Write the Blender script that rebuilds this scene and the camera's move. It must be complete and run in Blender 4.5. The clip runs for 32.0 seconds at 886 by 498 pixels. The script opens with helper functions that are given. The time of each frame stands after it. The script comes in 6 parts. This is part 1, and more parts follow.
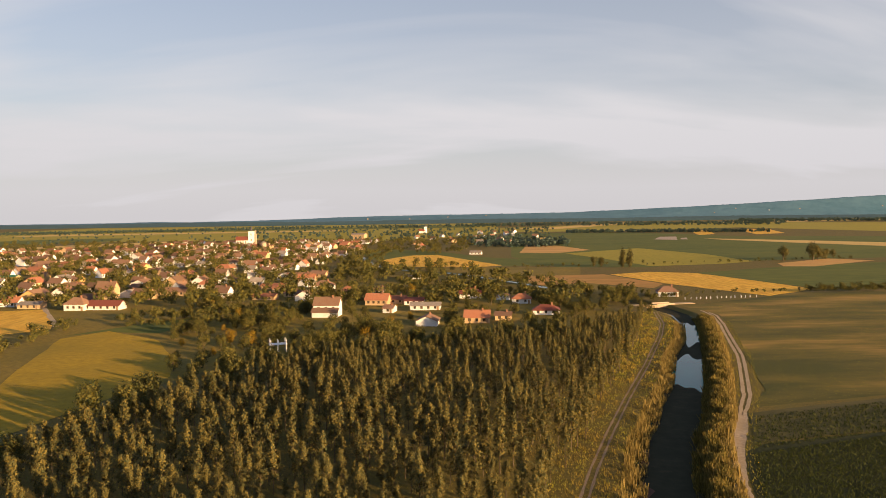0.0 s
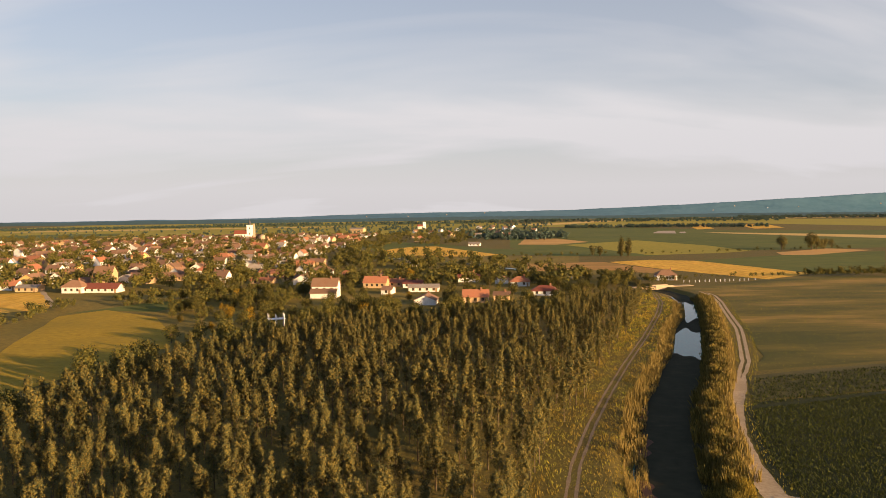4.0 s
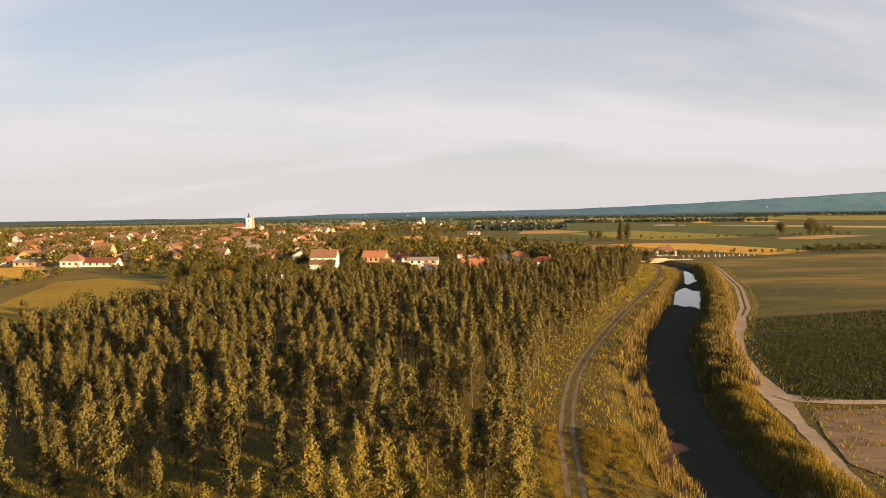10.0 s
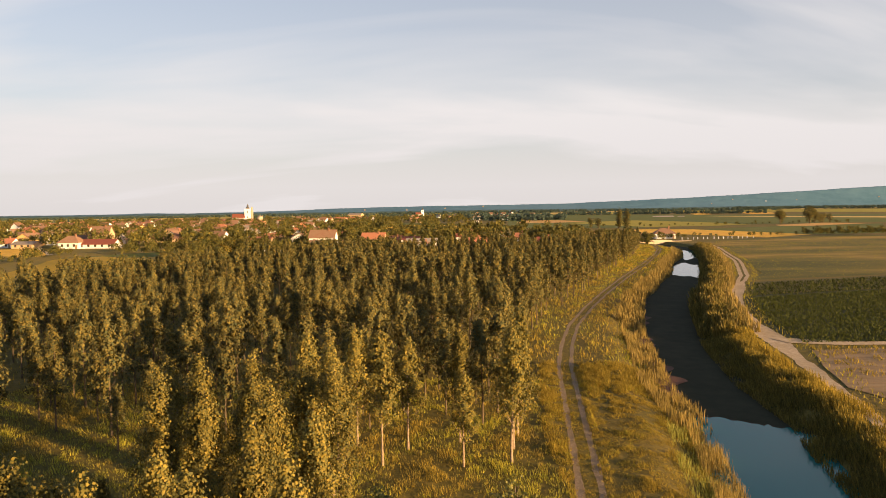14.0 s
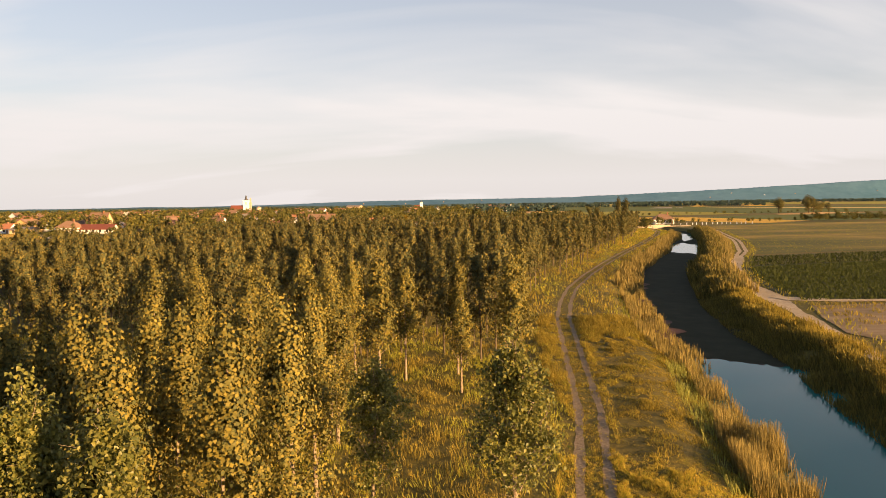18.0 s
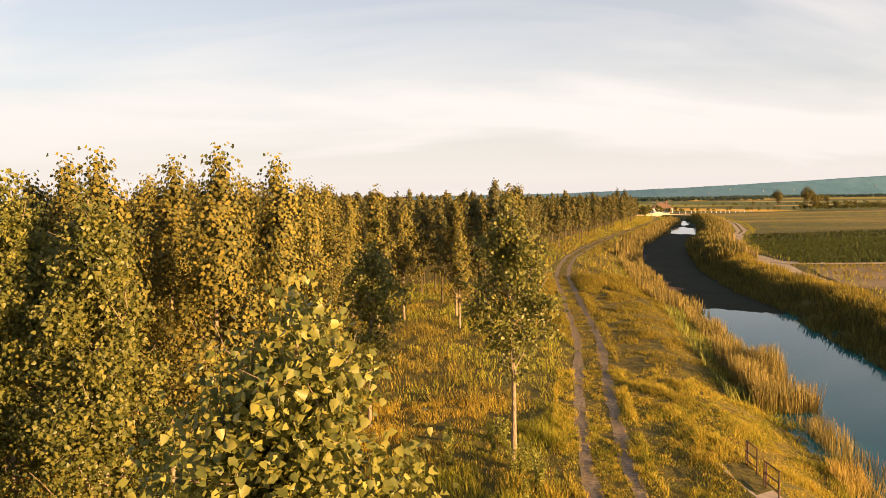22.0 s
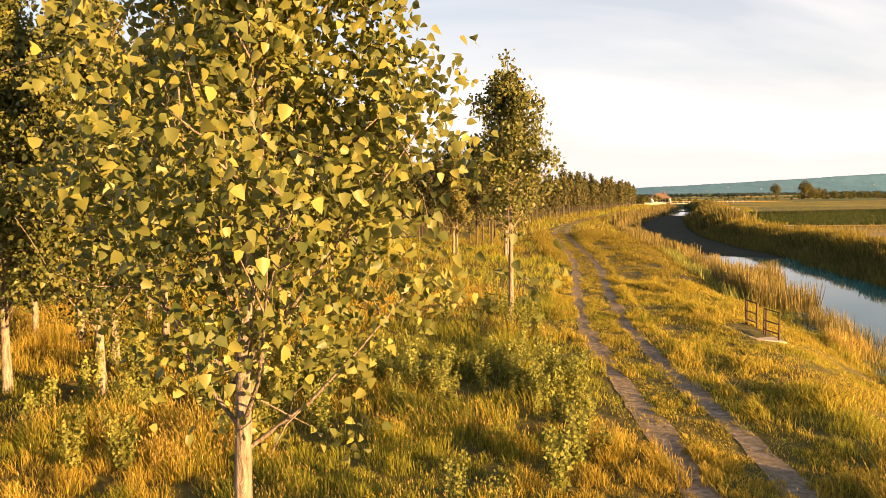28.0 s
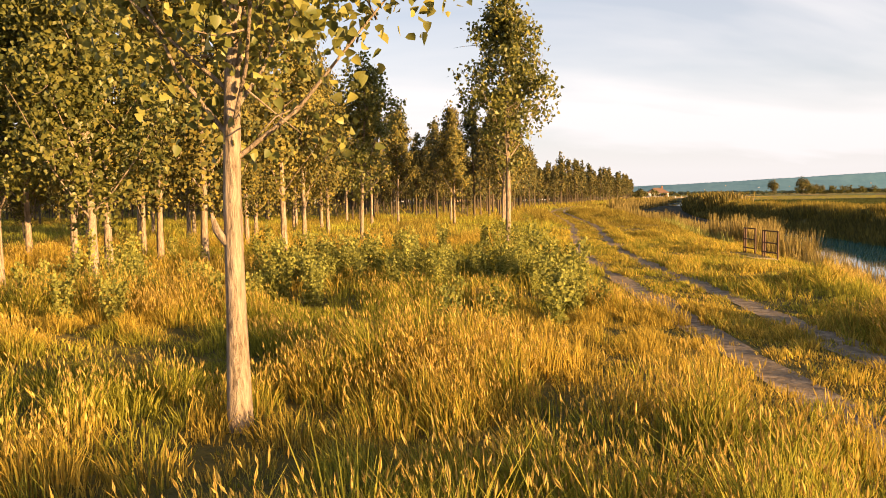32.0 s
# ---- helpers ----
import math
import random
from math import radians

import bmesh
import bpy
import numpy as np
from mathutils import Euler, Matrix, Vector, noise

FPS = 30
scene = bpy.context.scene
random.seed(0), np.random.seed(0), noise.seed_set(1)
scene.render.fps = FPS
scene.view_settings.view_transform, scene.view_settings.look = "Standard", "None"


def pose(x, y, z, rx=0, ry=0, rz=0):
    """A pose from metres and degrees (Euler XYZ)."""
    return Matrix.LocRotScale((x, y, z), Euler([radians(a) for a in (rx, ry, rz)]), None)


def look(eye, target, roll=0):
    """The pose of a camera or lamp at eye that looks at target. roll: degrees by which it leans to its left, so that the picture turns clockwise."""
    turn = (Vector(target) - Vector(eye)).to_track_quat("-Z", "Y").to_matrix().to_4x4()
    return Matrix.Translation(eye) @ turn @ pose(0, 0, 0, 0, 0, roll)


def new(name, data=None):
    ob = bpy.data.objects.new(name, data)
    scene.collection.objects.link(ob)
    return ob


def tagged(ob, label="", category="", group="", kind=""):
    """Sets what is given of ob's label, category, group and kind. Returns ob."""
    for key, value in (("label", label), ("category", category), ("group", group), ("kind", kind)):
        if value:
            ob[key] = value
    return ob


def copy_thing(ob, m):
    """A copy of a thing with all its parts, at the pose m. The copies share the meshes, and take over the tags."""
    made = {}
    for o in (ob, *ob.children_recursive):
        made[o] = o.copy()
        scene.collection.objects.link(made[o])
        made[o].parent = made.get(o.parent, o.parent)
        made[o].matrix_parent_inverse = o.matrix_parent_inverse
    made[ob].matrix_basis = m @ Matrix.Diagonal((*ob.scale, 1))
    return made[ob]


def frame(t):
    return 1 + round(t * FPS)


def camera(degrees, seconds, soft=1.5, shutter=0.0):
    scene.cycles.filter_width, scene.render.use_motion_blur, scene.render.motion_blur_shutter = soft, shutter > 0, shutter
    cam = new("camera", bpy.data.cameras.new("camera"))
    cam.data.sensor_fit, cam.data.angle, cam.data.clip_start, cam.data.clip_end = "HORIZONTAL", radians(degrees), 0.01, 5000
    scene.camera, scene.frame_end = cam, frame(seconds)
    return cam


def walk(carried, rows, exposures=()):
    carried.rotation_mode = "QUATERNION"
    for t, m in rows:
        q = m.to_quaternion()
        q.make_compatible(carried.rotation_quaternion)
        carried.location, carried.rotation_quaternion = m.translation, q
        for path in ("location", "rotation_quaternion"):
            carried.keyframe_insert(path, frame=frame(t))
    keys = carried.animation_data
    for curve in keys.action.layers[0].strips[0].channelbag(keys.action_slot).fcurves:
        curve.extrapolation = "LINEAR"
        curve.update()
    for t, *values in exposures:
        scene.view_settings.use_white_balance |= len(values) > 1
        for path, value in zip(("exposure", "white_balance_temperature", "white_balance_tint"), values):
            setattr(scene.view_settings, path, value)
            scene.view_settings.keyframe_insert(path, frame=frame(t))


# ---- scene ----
cam = camera(60.0, 32.0, soft=0.9)
PATH = [
    (0.0, (0.0, 0.0, 48.800), (-0.140, 49.948, 46.418), -0.76),
    (1.0, (0.0, 0.0, 46.545), (-0.120, 49.946, 44.127), -0.76),
    (2.0, (0.0, 0.0, 44.278), (-0.099, 49.944, 41.832), -0.76),
    (3.0, (0.0, 0.0, 41.946), (-0.075, 49.943, 39.494), -0.76),
    (5.5, (0.0, 0.0, 36.883), (-0.038, 49.943, 34.469), -0.76),
    (6.5, (0.0, 0.0, 33.626), (-0.020, 49.945, 31.251), -0.76),
    (7.5, (0.0, 0.0, 31.293), (-0.023, 49.946, 28.970), -0.76),
    (8.5, (0.0, 0.0, 28.972), (-0.028, 49.946, 26.644), -0.76),
    (9.5, (0.0, 0.0, 26.721), (-0.024, 49.945, 24.387), -0.76),
    (10.5, (0.0, 0.0, 24.776), (-0.014, 49.944, 22.409), -0.76),
    (11.5, (0.0, 0.0, 22.927), (-0.002, 49.940, 20.484), -0.76),
    (12.5, (0.0, 0.0, 21.140), (0.010, 49.937, 18.623), -0.76),
    (13.5, (0.0, 0.0, 19.539), (0.027, 49.933, 16.955), -0.76),
    (14.5, (0.0, 0.0, 17.511), (0.058, 49.927, 14.805), -0.76),
    (17.0, (0.0, 0.0, 14.715), (0.095, 49.916, 11.825), -0.76),
    (18.0, (0.0, 0.0, 13.576), (0.119, 49.910, 10.576), -0.76),
    (19.0, (0.0, 0.0, 12.467), (0.139, 49.905, 9.393), -0.76),
    (20.0, (0.0, 0.0, 11.404), (0.156, 49.901, 8.263), -0.76),
    (21.0, (0.0, 0.0, 10.251), (0.171, 49.899, 7.076), -0.76),
    (22.0, (0.0, 0.0, 9.138), (0.187, 49.897, 5.938), -0.76),
    (23.0, (0.0, 0.0, 8.076), (0.203, 49.895, 4.850), -0.76),
    (24.0, (0.0, 0.0, 7.155), (0.218, 49.894, 3.901), -0.76),
    (25.0, (0.0, 0.0, 6.310), (0.237, 49.892, 3.028), -0.76),
    (26.0, (0.0, 0.0, 5.501), (0.270, 49.891, 2.210), -0.76),
    (28.5, (0.0, 0.0, 3.928), (0.327, 49.892, 0.655), -0.76),
    (29.5, (0.0, 0.0, 2.946), (0.373, 49.892, -0.311), -0.76),
    (30.5, (0.0, 0.0, 2.337), (0.405, 49.891, -0.940), -0.76),
    (31.5, (0.0, 0.0, 2.011), (0.436, 49.887, -1.319), -0.76),
    (32.0, (0.0, 0.0, 1.928), (0.452, 49.885, -1.427), -0.76),
]
walk(cam, [(t, look(eye, target, roll)) for t, eye, target, roll in PATH],
     exposures=[(0, 1.35, 6500, 10), (10, 1.49, 6700, 10), (20, 1.71, 7000, 10), (25, 1.92, 7250, 10), (29, 2.03, 6950, 10), (32, 1.88, 6750, 10)])

# ---- world, sun, sky ----
SUN_AZ = math.atan2(0.79, -0.61)      # from north (+y) towards +x: behind the camera, to its right
SUN_EL = radians(8.5)
world = bpy.data.worlds.new("sky")
scene.world = world
world.use_nodes = True
wn, wl = world.node_tree.nodes, world.node_tree.links
wn.clear()

w_out = wn.new("ShaderNodeOutputWorld")
w_bg = wn.new("ShaderNodeBackground")
w_sky = wn.new("ShaderNodeTexSky")
w_sky.sky_type = "NISHITA"
w_sky.sun_disc = False
w_sky.sun_elevation, w_sky.sun_rotation = SUN_EL, SUN_AZ
w_sky.air_density, w_sky.dust_density, w_sky.ozone_density = 1.0, 1.6, 2.0
w_tc = wn.new("ShaderNodeTexCoord")
w_sep = wn.new("ShaderNodeSeparateXYZ")
wl.new(w_tc.outputs["Generated"], w_sep.inputs[0])
# high thin cloud sheets: the view direction laid on a flat layer overhead
w_den = wn.new("ShaderNodeMath"); w_den.operation = "ADD"; w_den.inputs[1].default_value = 0.34
wl.new(w_sep.outputs["Z"], w_den.inputs[0])
w_dx = wn.new("ShaderNodeMath"); w_dx.operation = "DIVIDE"
w_dy = wn.new("ShaderNodeMath"); w_dy.operation = "DIVIDE"
wl.new(w_sep.outputs["X"], w_dx.inputs[0]); wl.new(w_den.outputs[0], w_dx.inputs[1])
wl.new(w_sep.outputs["Y"], w_dy.inputs[0]); wl.new(w_den.outputs[0], w_dy.inputs[1])
w_com = wn.new("ShaderNodeCombineXYZ")
wl.new(w_dx.outputs[0], w_com.inputs[0]); wl.new(w_dy.outputs[0], w_com.inputs[1])
w_map = wn.new("ShaderNodeMapping")
w_map.inputs["Rotation"].default_value = (0, 0, radians(-14))
w_map.inputs["Scale"].default_value = (0.55, 1.5, 1.0)
w_map.inputs["Location"].default_value = (1.3, 0.4, 0)
wl.new(w_com.outputs[0], w_map.inputs["Vector"])
w_n = wn.new("ShaderNodeTexNoise")
w_n.inputs["Scale"].default_value, w_n.inputs["Detail"].default_value = 1.3, 5.0
w_n.inputs["Roughness"].default_value, w_n.inputs["Distortion"].default_value = 0.5, 0.5
wl.new(w_map.outputs[0], w_n.inputs["Vector"])
w_ramp = wn.new("ShaderNodeMapRange")
w_ramp.inputs["From Min"].default_value, w_ramp.inputs["From Max"].default_value = 0.36, 0.60
w_ramp.inputs["To Min"].default_value, w_ramp.inputs["To Max"].default_value = 0.50, 1.0
wl.new(w_n.outputs["Fac"], w_ramp.inputs["Value"])
# the sheets thin out overhead, where the sky is a deeper blue
w_thin = wn.new("ShaderNodeMapRange")
w_thin.inputs["From Min"].default_value, w_thin.inputs["From Max"].default_value = 0.20, 0.52
w_thin.inputs["To Min"].default_value, w_thin.inputs["To Max"].default_value = 1.0, 0.12
wl.new(w_sep.outputs["Z"], w_thin.inputs["Value"])
w_cov = wn.new("ShaderNodeMath"); w_cov.operation = "MULTIPLY"
wl.new(w_ramp.outputs["Result"], w_cov.inputs[0]); wl.new(w_thin.outputs["Result"], w_cov.inputs[1])
w_close = wn.new("ShaderNodeMapRange")       # low down the sheets close up
w_close.inputs["From Min"].default_value, w_close.inputs["From Max"].default_value = 0.03, 0.25
w_close.inputs["To Min"].default_value, w_close.inputs["To Max"].default_value = 0.92, 0.0
wl.new(w_sep.outputs["Z"], w_close.inputs["Value"])
w_all = wn.new("ShaderNodeMath"); w_all.operation = "MAXIMUM"
wl.new(w_cov.outputs[0], w_all.inputs[0]); wl.new(w_close.outputs["Result"], w_all.inputs[1])
w_mix = wn.new("ShaderNodeMix"); w_mix.data_type = "RGBA"
wl.new(w_all.outputs[0], w_mix.inputs["Factor"])
w_cool = wn.new("ShaderNodeMix"); w_cool.data_type, w_cool.blend_type = "RGBA", "MULTIPLY"
w_cool.inputs["Factor"].default_value, w_cool.inputs[7].default_value = 1.0, (1.16, 1.14, 1.28, 1)
wl.new(w_sky.outputs["Color"], w_cool.inputs[6])
wl.new(w_cool.outputs[2], w_mix.inputs[6])
# lit cloud, same scale as the sky; greyer and bluer in the thick air low down
w_low = wn.new("ShaderNodeMapRange")
w_low.inputs["From Min"].default_value, w_low.inputs["From Max"].default_value = 0.0, 0.14
wl.new(w_sep.outputs["Z"], w_low.inputs["Value"])
w_cloud = wn.new("ShaderNodeMix"); w_cloud.data_type = "RGBA"
w_cloud.inputs[6].default_value, w_cloud.inputs[7].default_value = (5.35, 5.12, 5.22, 1), (5.75, 5.58, 5.74, 1)
wl.new(w_low.outputs["Result"], w_cloud.inputs["Factor"])
wl.new(w_cloud.outputs[2], w_mix.inputs[7])
wl.new(w_mix.outputs[2], w_bg.inputs["Color"])
w_bg.inputs["Strength"].default_value = 0.05
wl.new(w_bg.outputs[0], w_out.inputs["Surface"])

sun = new("sun", bpy.data.lights.new("sun", "SUN"))
sun.data.energy, sun.data.angle, sun.data.color = 5.0, radians(0.6), (1.0, 0.615, 0.265)
sun.matrix_world = look((0, 0, 100), (-0.79 * 100 * math.cos(SUN_EL), 0.61 * 100 * math.cos(SUN_EL), 100 - 100 * math.sin(SUN_EL)))

# ---- materials ----


def material(name, shade, rough=0.9):
    """A node material; shade(n, l, bsdf) wires it."""
    m = bpy.data.materials.new(name)
    m.use_nodes = True
    n, l = m.node_tree.nodes, m.node_tree.links
    b = n["Principled BSDF"]
    b.inputs["Roughness"].default_value = rough
    b.inputs["Specular IOR Level"].default_value = 0.25
    shade(n, l, b)
    return m


def ramp(n, stops):
    r = n.new("ShaderNodeValToRGB")
    while len(r.color_ramp.elements) < len(stops):
        r.color_ramp.elements.new(0.5)
    for e, (p, c) in zip(r.color_ramp.elements, stops):
        e.position, e.color = p, (*c, 1)
    return r


def noisy(n, l, scale, detail=5, rough=0.6, stretch=None, distortion=0.0, coord="Object"):
    tc = n.new("ShaderNodeTexCoord")
    mp = n.new("ShaderNodeMapping")
    if stretch:
        mp.inputs["Scale"].default_value = stretch[:3]
        if len(stretch) > 3:
            mp.inputs["Rotation"].default_value = (0, 0, stretch[3])
    l.new(tc.outputs[coord], mp.inputs["Vector"])
    t = n.new("ShaderNodeTexNoise")
    for k, v in (("Scale", scale), ("Detail", detail), ("Roughness", rough), ("Distortion", distortion)):
        t.inputs[k].default_value = v
    l.new(mp.outputs[0], t.inputs["Vector"])
    return t


def blend(n, l, fac, a, b, mode="MIX"):
    x = n.new("ShaderNodeMix")
    x.data_type, x.blend_type = "RGBA", mode
    for s, v in ((0, fac), (6, a), (7, b)):
        if isinstance(v, (int, float)):
            x.inputs[s].default_value = v
        elif isinstance(v, tuple):
            x.inputs[s].default_value = (*v, 1)
        else:
            l.new(v, x.inputs[s])
    return x.outputs[2]


def bump(n, l, b, height, strength=0.5, distance=0.1):
    u = n.new("ShaderNodeBump")
    u.inputs["Strength"].default_value, u.inputs["Distance"].default_value = strength, distance
    l.new(height, u.inputs["Height"])
    l.new(u.outputs[0], b.inputs["Normal"])


def two_scale(name, stops, fine, coarse, tint, amount=0.6, rough=0.9, rel=0.5, dist=0.08, stretch=None, island=0.0, per_object=0.0):
    """Fine grain through a ramp, broad stains over it, relief from the grain."""
    def shade(n, l, b):
        f = noisy(n, l, fine, 6, 0.65, stretch)
        r = ramp(n, stops)
        l.new(f.outputs["Fac"], r.inputs[0])
        c = noisy(n, l, coarse, 4, 0.6, stretch, 0.4)
        mr = n.new("ShaderNodeMapRange")
        mr.inputs["From Min"].default_value, mr.inputs["From Max"].default_value = 0.35, 0.68
        mr.inputs["To Max"].default_value = amount
        l.new(c.outputs["Fac"], mr.inputs["Value"])
        col = blend(n, l, mr.outputs[0], r.outputs[0], tint)
        for kind, am in (("ShaderNodeNewGeometry", island), ("ShaderNodeObjectInfo", per_object)):
            if am:
                g = n.new(kind)
                v = n.new("ShaderNodeMapRange")
                v.inputs["To Min"].default_value, v.inputs["To Max"].default_value = 1 - am, 1 + am
                l.new(g.outputs["Random Per Island" if kind.endswith("Geometry") else "Random"], v.inputs["Value"])
                h = n.new("ShaderNodeHueSaturation")
                l.new(v.outputs[0], h.inputs["Value"])
                l.new(col, h.inputs["Color"])
                col = h.outputs[0]
        l.new(col, b.inputs["Base Color"])
        if rel:
            bump(n, l, b, f.outputs["Fac"], rel, dist)
    return material(name, shade, rough)


def leafy(name, dark, light, through_amount=0.35, rough=0.55):
    """Leaves: each island its own tone, with light passing through."""
    def shade(n, l, b):
        g = n.new("ShaderNodeNewGeometry")
        r = ramp(n, [(0.0, dark), (0.6, tuple((p + q) / 2 for p, q in zip(dark, light))), (1.0, light)])
        l.new(g.outputs["Random Per Island"], r.inputs[0])
        big = noisy(n, l, 0.35, 2, 0.5)
        col = blend(n, l, 0.35, r.outputs[0], blend(n, l, big.outputs["Fac"], dark, light))
        oi = n.new("ShaderNodeObjectInfo")
        v = n.new("ShaderNodeMapRange")
        v.inputs["To Min"].default_value, v.inputs["To Max"].default_value = 0.82, 1.18
        l.new(oi.outputs["Random"], v.inputs["Value"])
        h = n.new("ShaderNodeHueSaturation")
        l.new(v.outputs[0], h.inputs["Value"])
        l.new(col, h.inputs["Color"])
        l.new(h.outputs[0], b.inputs["Base Color"])
        b.inputs["Specular IOR Level"].default_value = 0.1
        t = n.new("ShaderNodeBsdfTranslucent")
        l.new(h.outputs[0], t.inputs["Color"])
        mx = n.new("ShaderNodeMixShader")
        mx.inputs[0].default_value = through_amount
        l.new(b.outputs[0], mx.inputs[1])
        l.new(t.outputs[0], mx.inputs[2])
        l.new(mx.outputs[0], n["Material Output"].inputs["Surface"])
    return material(name, shade, rough)


M_GROUND = two_scale("meadow_soil_and_grass", [(0.3, (0.06, 0.052, 0.014)), (0.55, (0.15, 0.112, 0.024)), (0.75, (0.25, 0.17, 0.034))], 1.6, 0.05, (0.12, 0.105, 0.02), 0.7, 0.95, 0.7, 0.25)
M_DIRT = two_scale("dry_rut_earth", [(0.32, (0.11, 0.078, 0.046)), (0.52, (0.29, 0.215, 0.14)), (0.74, (0.53, 0.415, 0.295))], 7.0, 0.9, (0.22, 0.16, 0.09), 0.7, 0.95, 0.6, 0.05)
M_DIRT_PALE = two_scale("pale_lane_earth", [(0.3, (0.34, 0.25, 0.155)), (0.6, (0.54, 0.43, 0.29)), (0.8, (0.64, 0.53, 0.38))], 1.5, 0.15, (0.34, 0.26, 0.15), 0.6, 0.95, 0.5, 0.05)
M_MUD = two_scale("wet_canal_mud", [(0.3, (0.041, 0.041, 0.026)), (0.6, (0.058, 0.054, 0.034)), (0.85, (0.092, 0.069, 0.040))], 0.5, 0.08, (0.037, 0.040, 0.025), 0.7, 0.75, 0.4, 0.05)
M_CONCRETE = two_scale("weathered_concrete", [(0.3, (0.34, 0.27, 0.21)), (0.6, (0.48, 0.40, 0.32)), (0.8, (0.58, 0.50, 0.41))], 6, 0.8, (0.36, 0.27, 0.18), 0.5, 0.9, 0.3, 0.01)
M_BARK = two_scale("poplar_bark", [(0.36, (0.07, 0.05, 0.035)), (0.46, (0.24, 0.185, 0.135)), (0.60, (0.37, 0.295, 0.225)), (0.8, (0.48, 0.39, 0.305))], 22, 2.0, (0.24, 0.18, 0.12), 0.75, 0.95, 1.0, 0.045, (1, 1, 0.22))
M_BRANCH = two_scale("garden_and_shaded_poplar_bark", [(0.3, (0.06, 0.045, 0.03)), (0.8, (0.16, 0.12, 0.08))], 6, 1, (0.1, 0.08, 0.05), 0.5, 0.9, 0.4, 0.02)
M_STEEL = two_scale("rusty_painted_steel", [(0.3, (0.05, 0.03, 0.02)), (0.6, (0.12, 0.07, 0.045)), (0.8, (0.2, 0.12, 0.08))], 20, 3, (0.08, 0.05, 0.04), 0.5, 0.7, 0.2, 0.003)
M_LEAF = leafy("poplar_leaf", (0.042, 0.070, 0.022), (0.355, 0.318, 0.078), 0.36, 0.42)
# farther poplars: darker leaf copies, crown shade and its teal put in the colour
M_LEAF_MID = leafy("poplar_leaf_shade_toned", (0.034, 0.057, 0.030), (0.285, 0.215, 0.042), 0.2, 0.55)
M_LEAF_FAR = leafy("foliage_shade_toned", (0.027, 0.054, 0.036), (0.225, 0.170, 0.042), 0.22, 0.7)
M_LEAF_GARDEN = leafy("garden_foliage", (0.024, 0.042, 0.020), (0.155, 0.125, 0.026), 0.12, 0.7)
M_LEAF_GOLD = leafy("yellowing_foliage", (0.16, 0.11, 0.012), (0.34, 0.22, 0.03), 0.3, 0.7)
M_GRASS = leafy("tall_dry_grass", (0.155, 0.114, 0.020), (0.83, 0.60, 0.108), 0.5, 0.7)
M_GRASS_GREEN = leafy("green_grass", (0.07, 0.095, 0.018), (0.60, 0.53, 0.074), 0.5, 0.6)
# dry grass again, its colour darkened to stand for shade among the poplars
M_GRASS_DULL = leafy("shade_dulled_grass", (0.085, 0.071, 0.017), (0.54, 0.405, 0.075), 0.45, 0.8)
M_EAR = leafy("grass_seed_ears", (0.34, 0.225, 0.05), (0.66, 0.49, 0.15), 0.4, 0.8)
M_REED = leafy("canal_reed", (0.14, 0.12, 0.035), (0.38, 0.28, 0.10), 0.3, 0.7)
# sedge green darkened in its colour for the bank side turned from the sun
M_BANK_SHADE = leafy("shade_darkened_sedge", (0.032, 0.042, 0.014), (0.25, 0.19, 0.045), 0.25, 0.7)
M_WEED = leafy("tall_weed_leaf", (0.10, 0.125, 0.026), (0.46, 0.43, 0.11), 0.4, 0.6)


def water_shade(n, l, b):
    b.inputs["Base Color"].default_value = (0.014, 0.150, 0.142, 1)
    b.inputs["Roughness"].default_value = 0.04
    b.inputs["IOR"].default_value = 1.33
    b.inputs["Specular IOR Level"].default_value = 0.14
    w = noisy(n, l, 0.8, 3, 0.5)
    bump(n, l, b, w.outputs["Fac"], 0.04, 0.05)


M_MUD.node_tree.nodes["Principled BSDF"].inputs["Specular IOR Level"].default_value = 0.01
M_LEAF.node_tree.nodes["Principled BSDF"].inputs["Specular IOR Level"].default_value = 0.3
M_WATER = material("still_canal_water", water_shade, 0.04)

# ---- mesh helpers ----


def mesh_np(name, verts, faces, mats, mat_index=None, smooth=False):
    """A mesh from arrays: verts (n, 3), faces (m, 3) or (m, 4)."""
    verts, faces = np.asarray(verts, np.float32), np.asarray(faces, np.int32)
    me = bpy.data.meshes.new(name)
    k = faces.shape[1]
    me.vertices.add(len(verts))
    me.vertices.foreach_set("co", verts.ravel())
    me.loops.add(faces.size)
    me.loops.foreach_set("vertex_index", faces.ravel())
    me.polygons.add(len(faces))
    me.polygons.foreach_set("loop_start", np.arange(0, faces.size, k, dtype=np.int32))
    if mat_index is not None:
        me.polygons.foreach_set("material_index", np.asarray(mat_index, np.int32))
    if smooth:
        me.polygons.foreach_set("use_smooth", np.ones(len(faces), bool))
    for m in mats if isinstance(mats, (list, tuple)) else [mats]:
        me.materials.append(m)
    me.update(calc_edges=True)
    me.validate()
    return me


def under(ob, parent):
    ob.parent = parent
    return ob


def part(name, bm, mat, parent, label=""):
    me = bpy.data.meshes.new(name)
    bm.to_mesh(me)
    bm.free()
    me.materials.append(mat)
    ob = new(name, me)
    if parent:
        ob.parent = parent
    return tagged(ob, label) if label else ob


def empty(name, m):
    ob = new(name)
    ob.empty_display_size = 0.3
    ob.matrix_world = m
    return ob


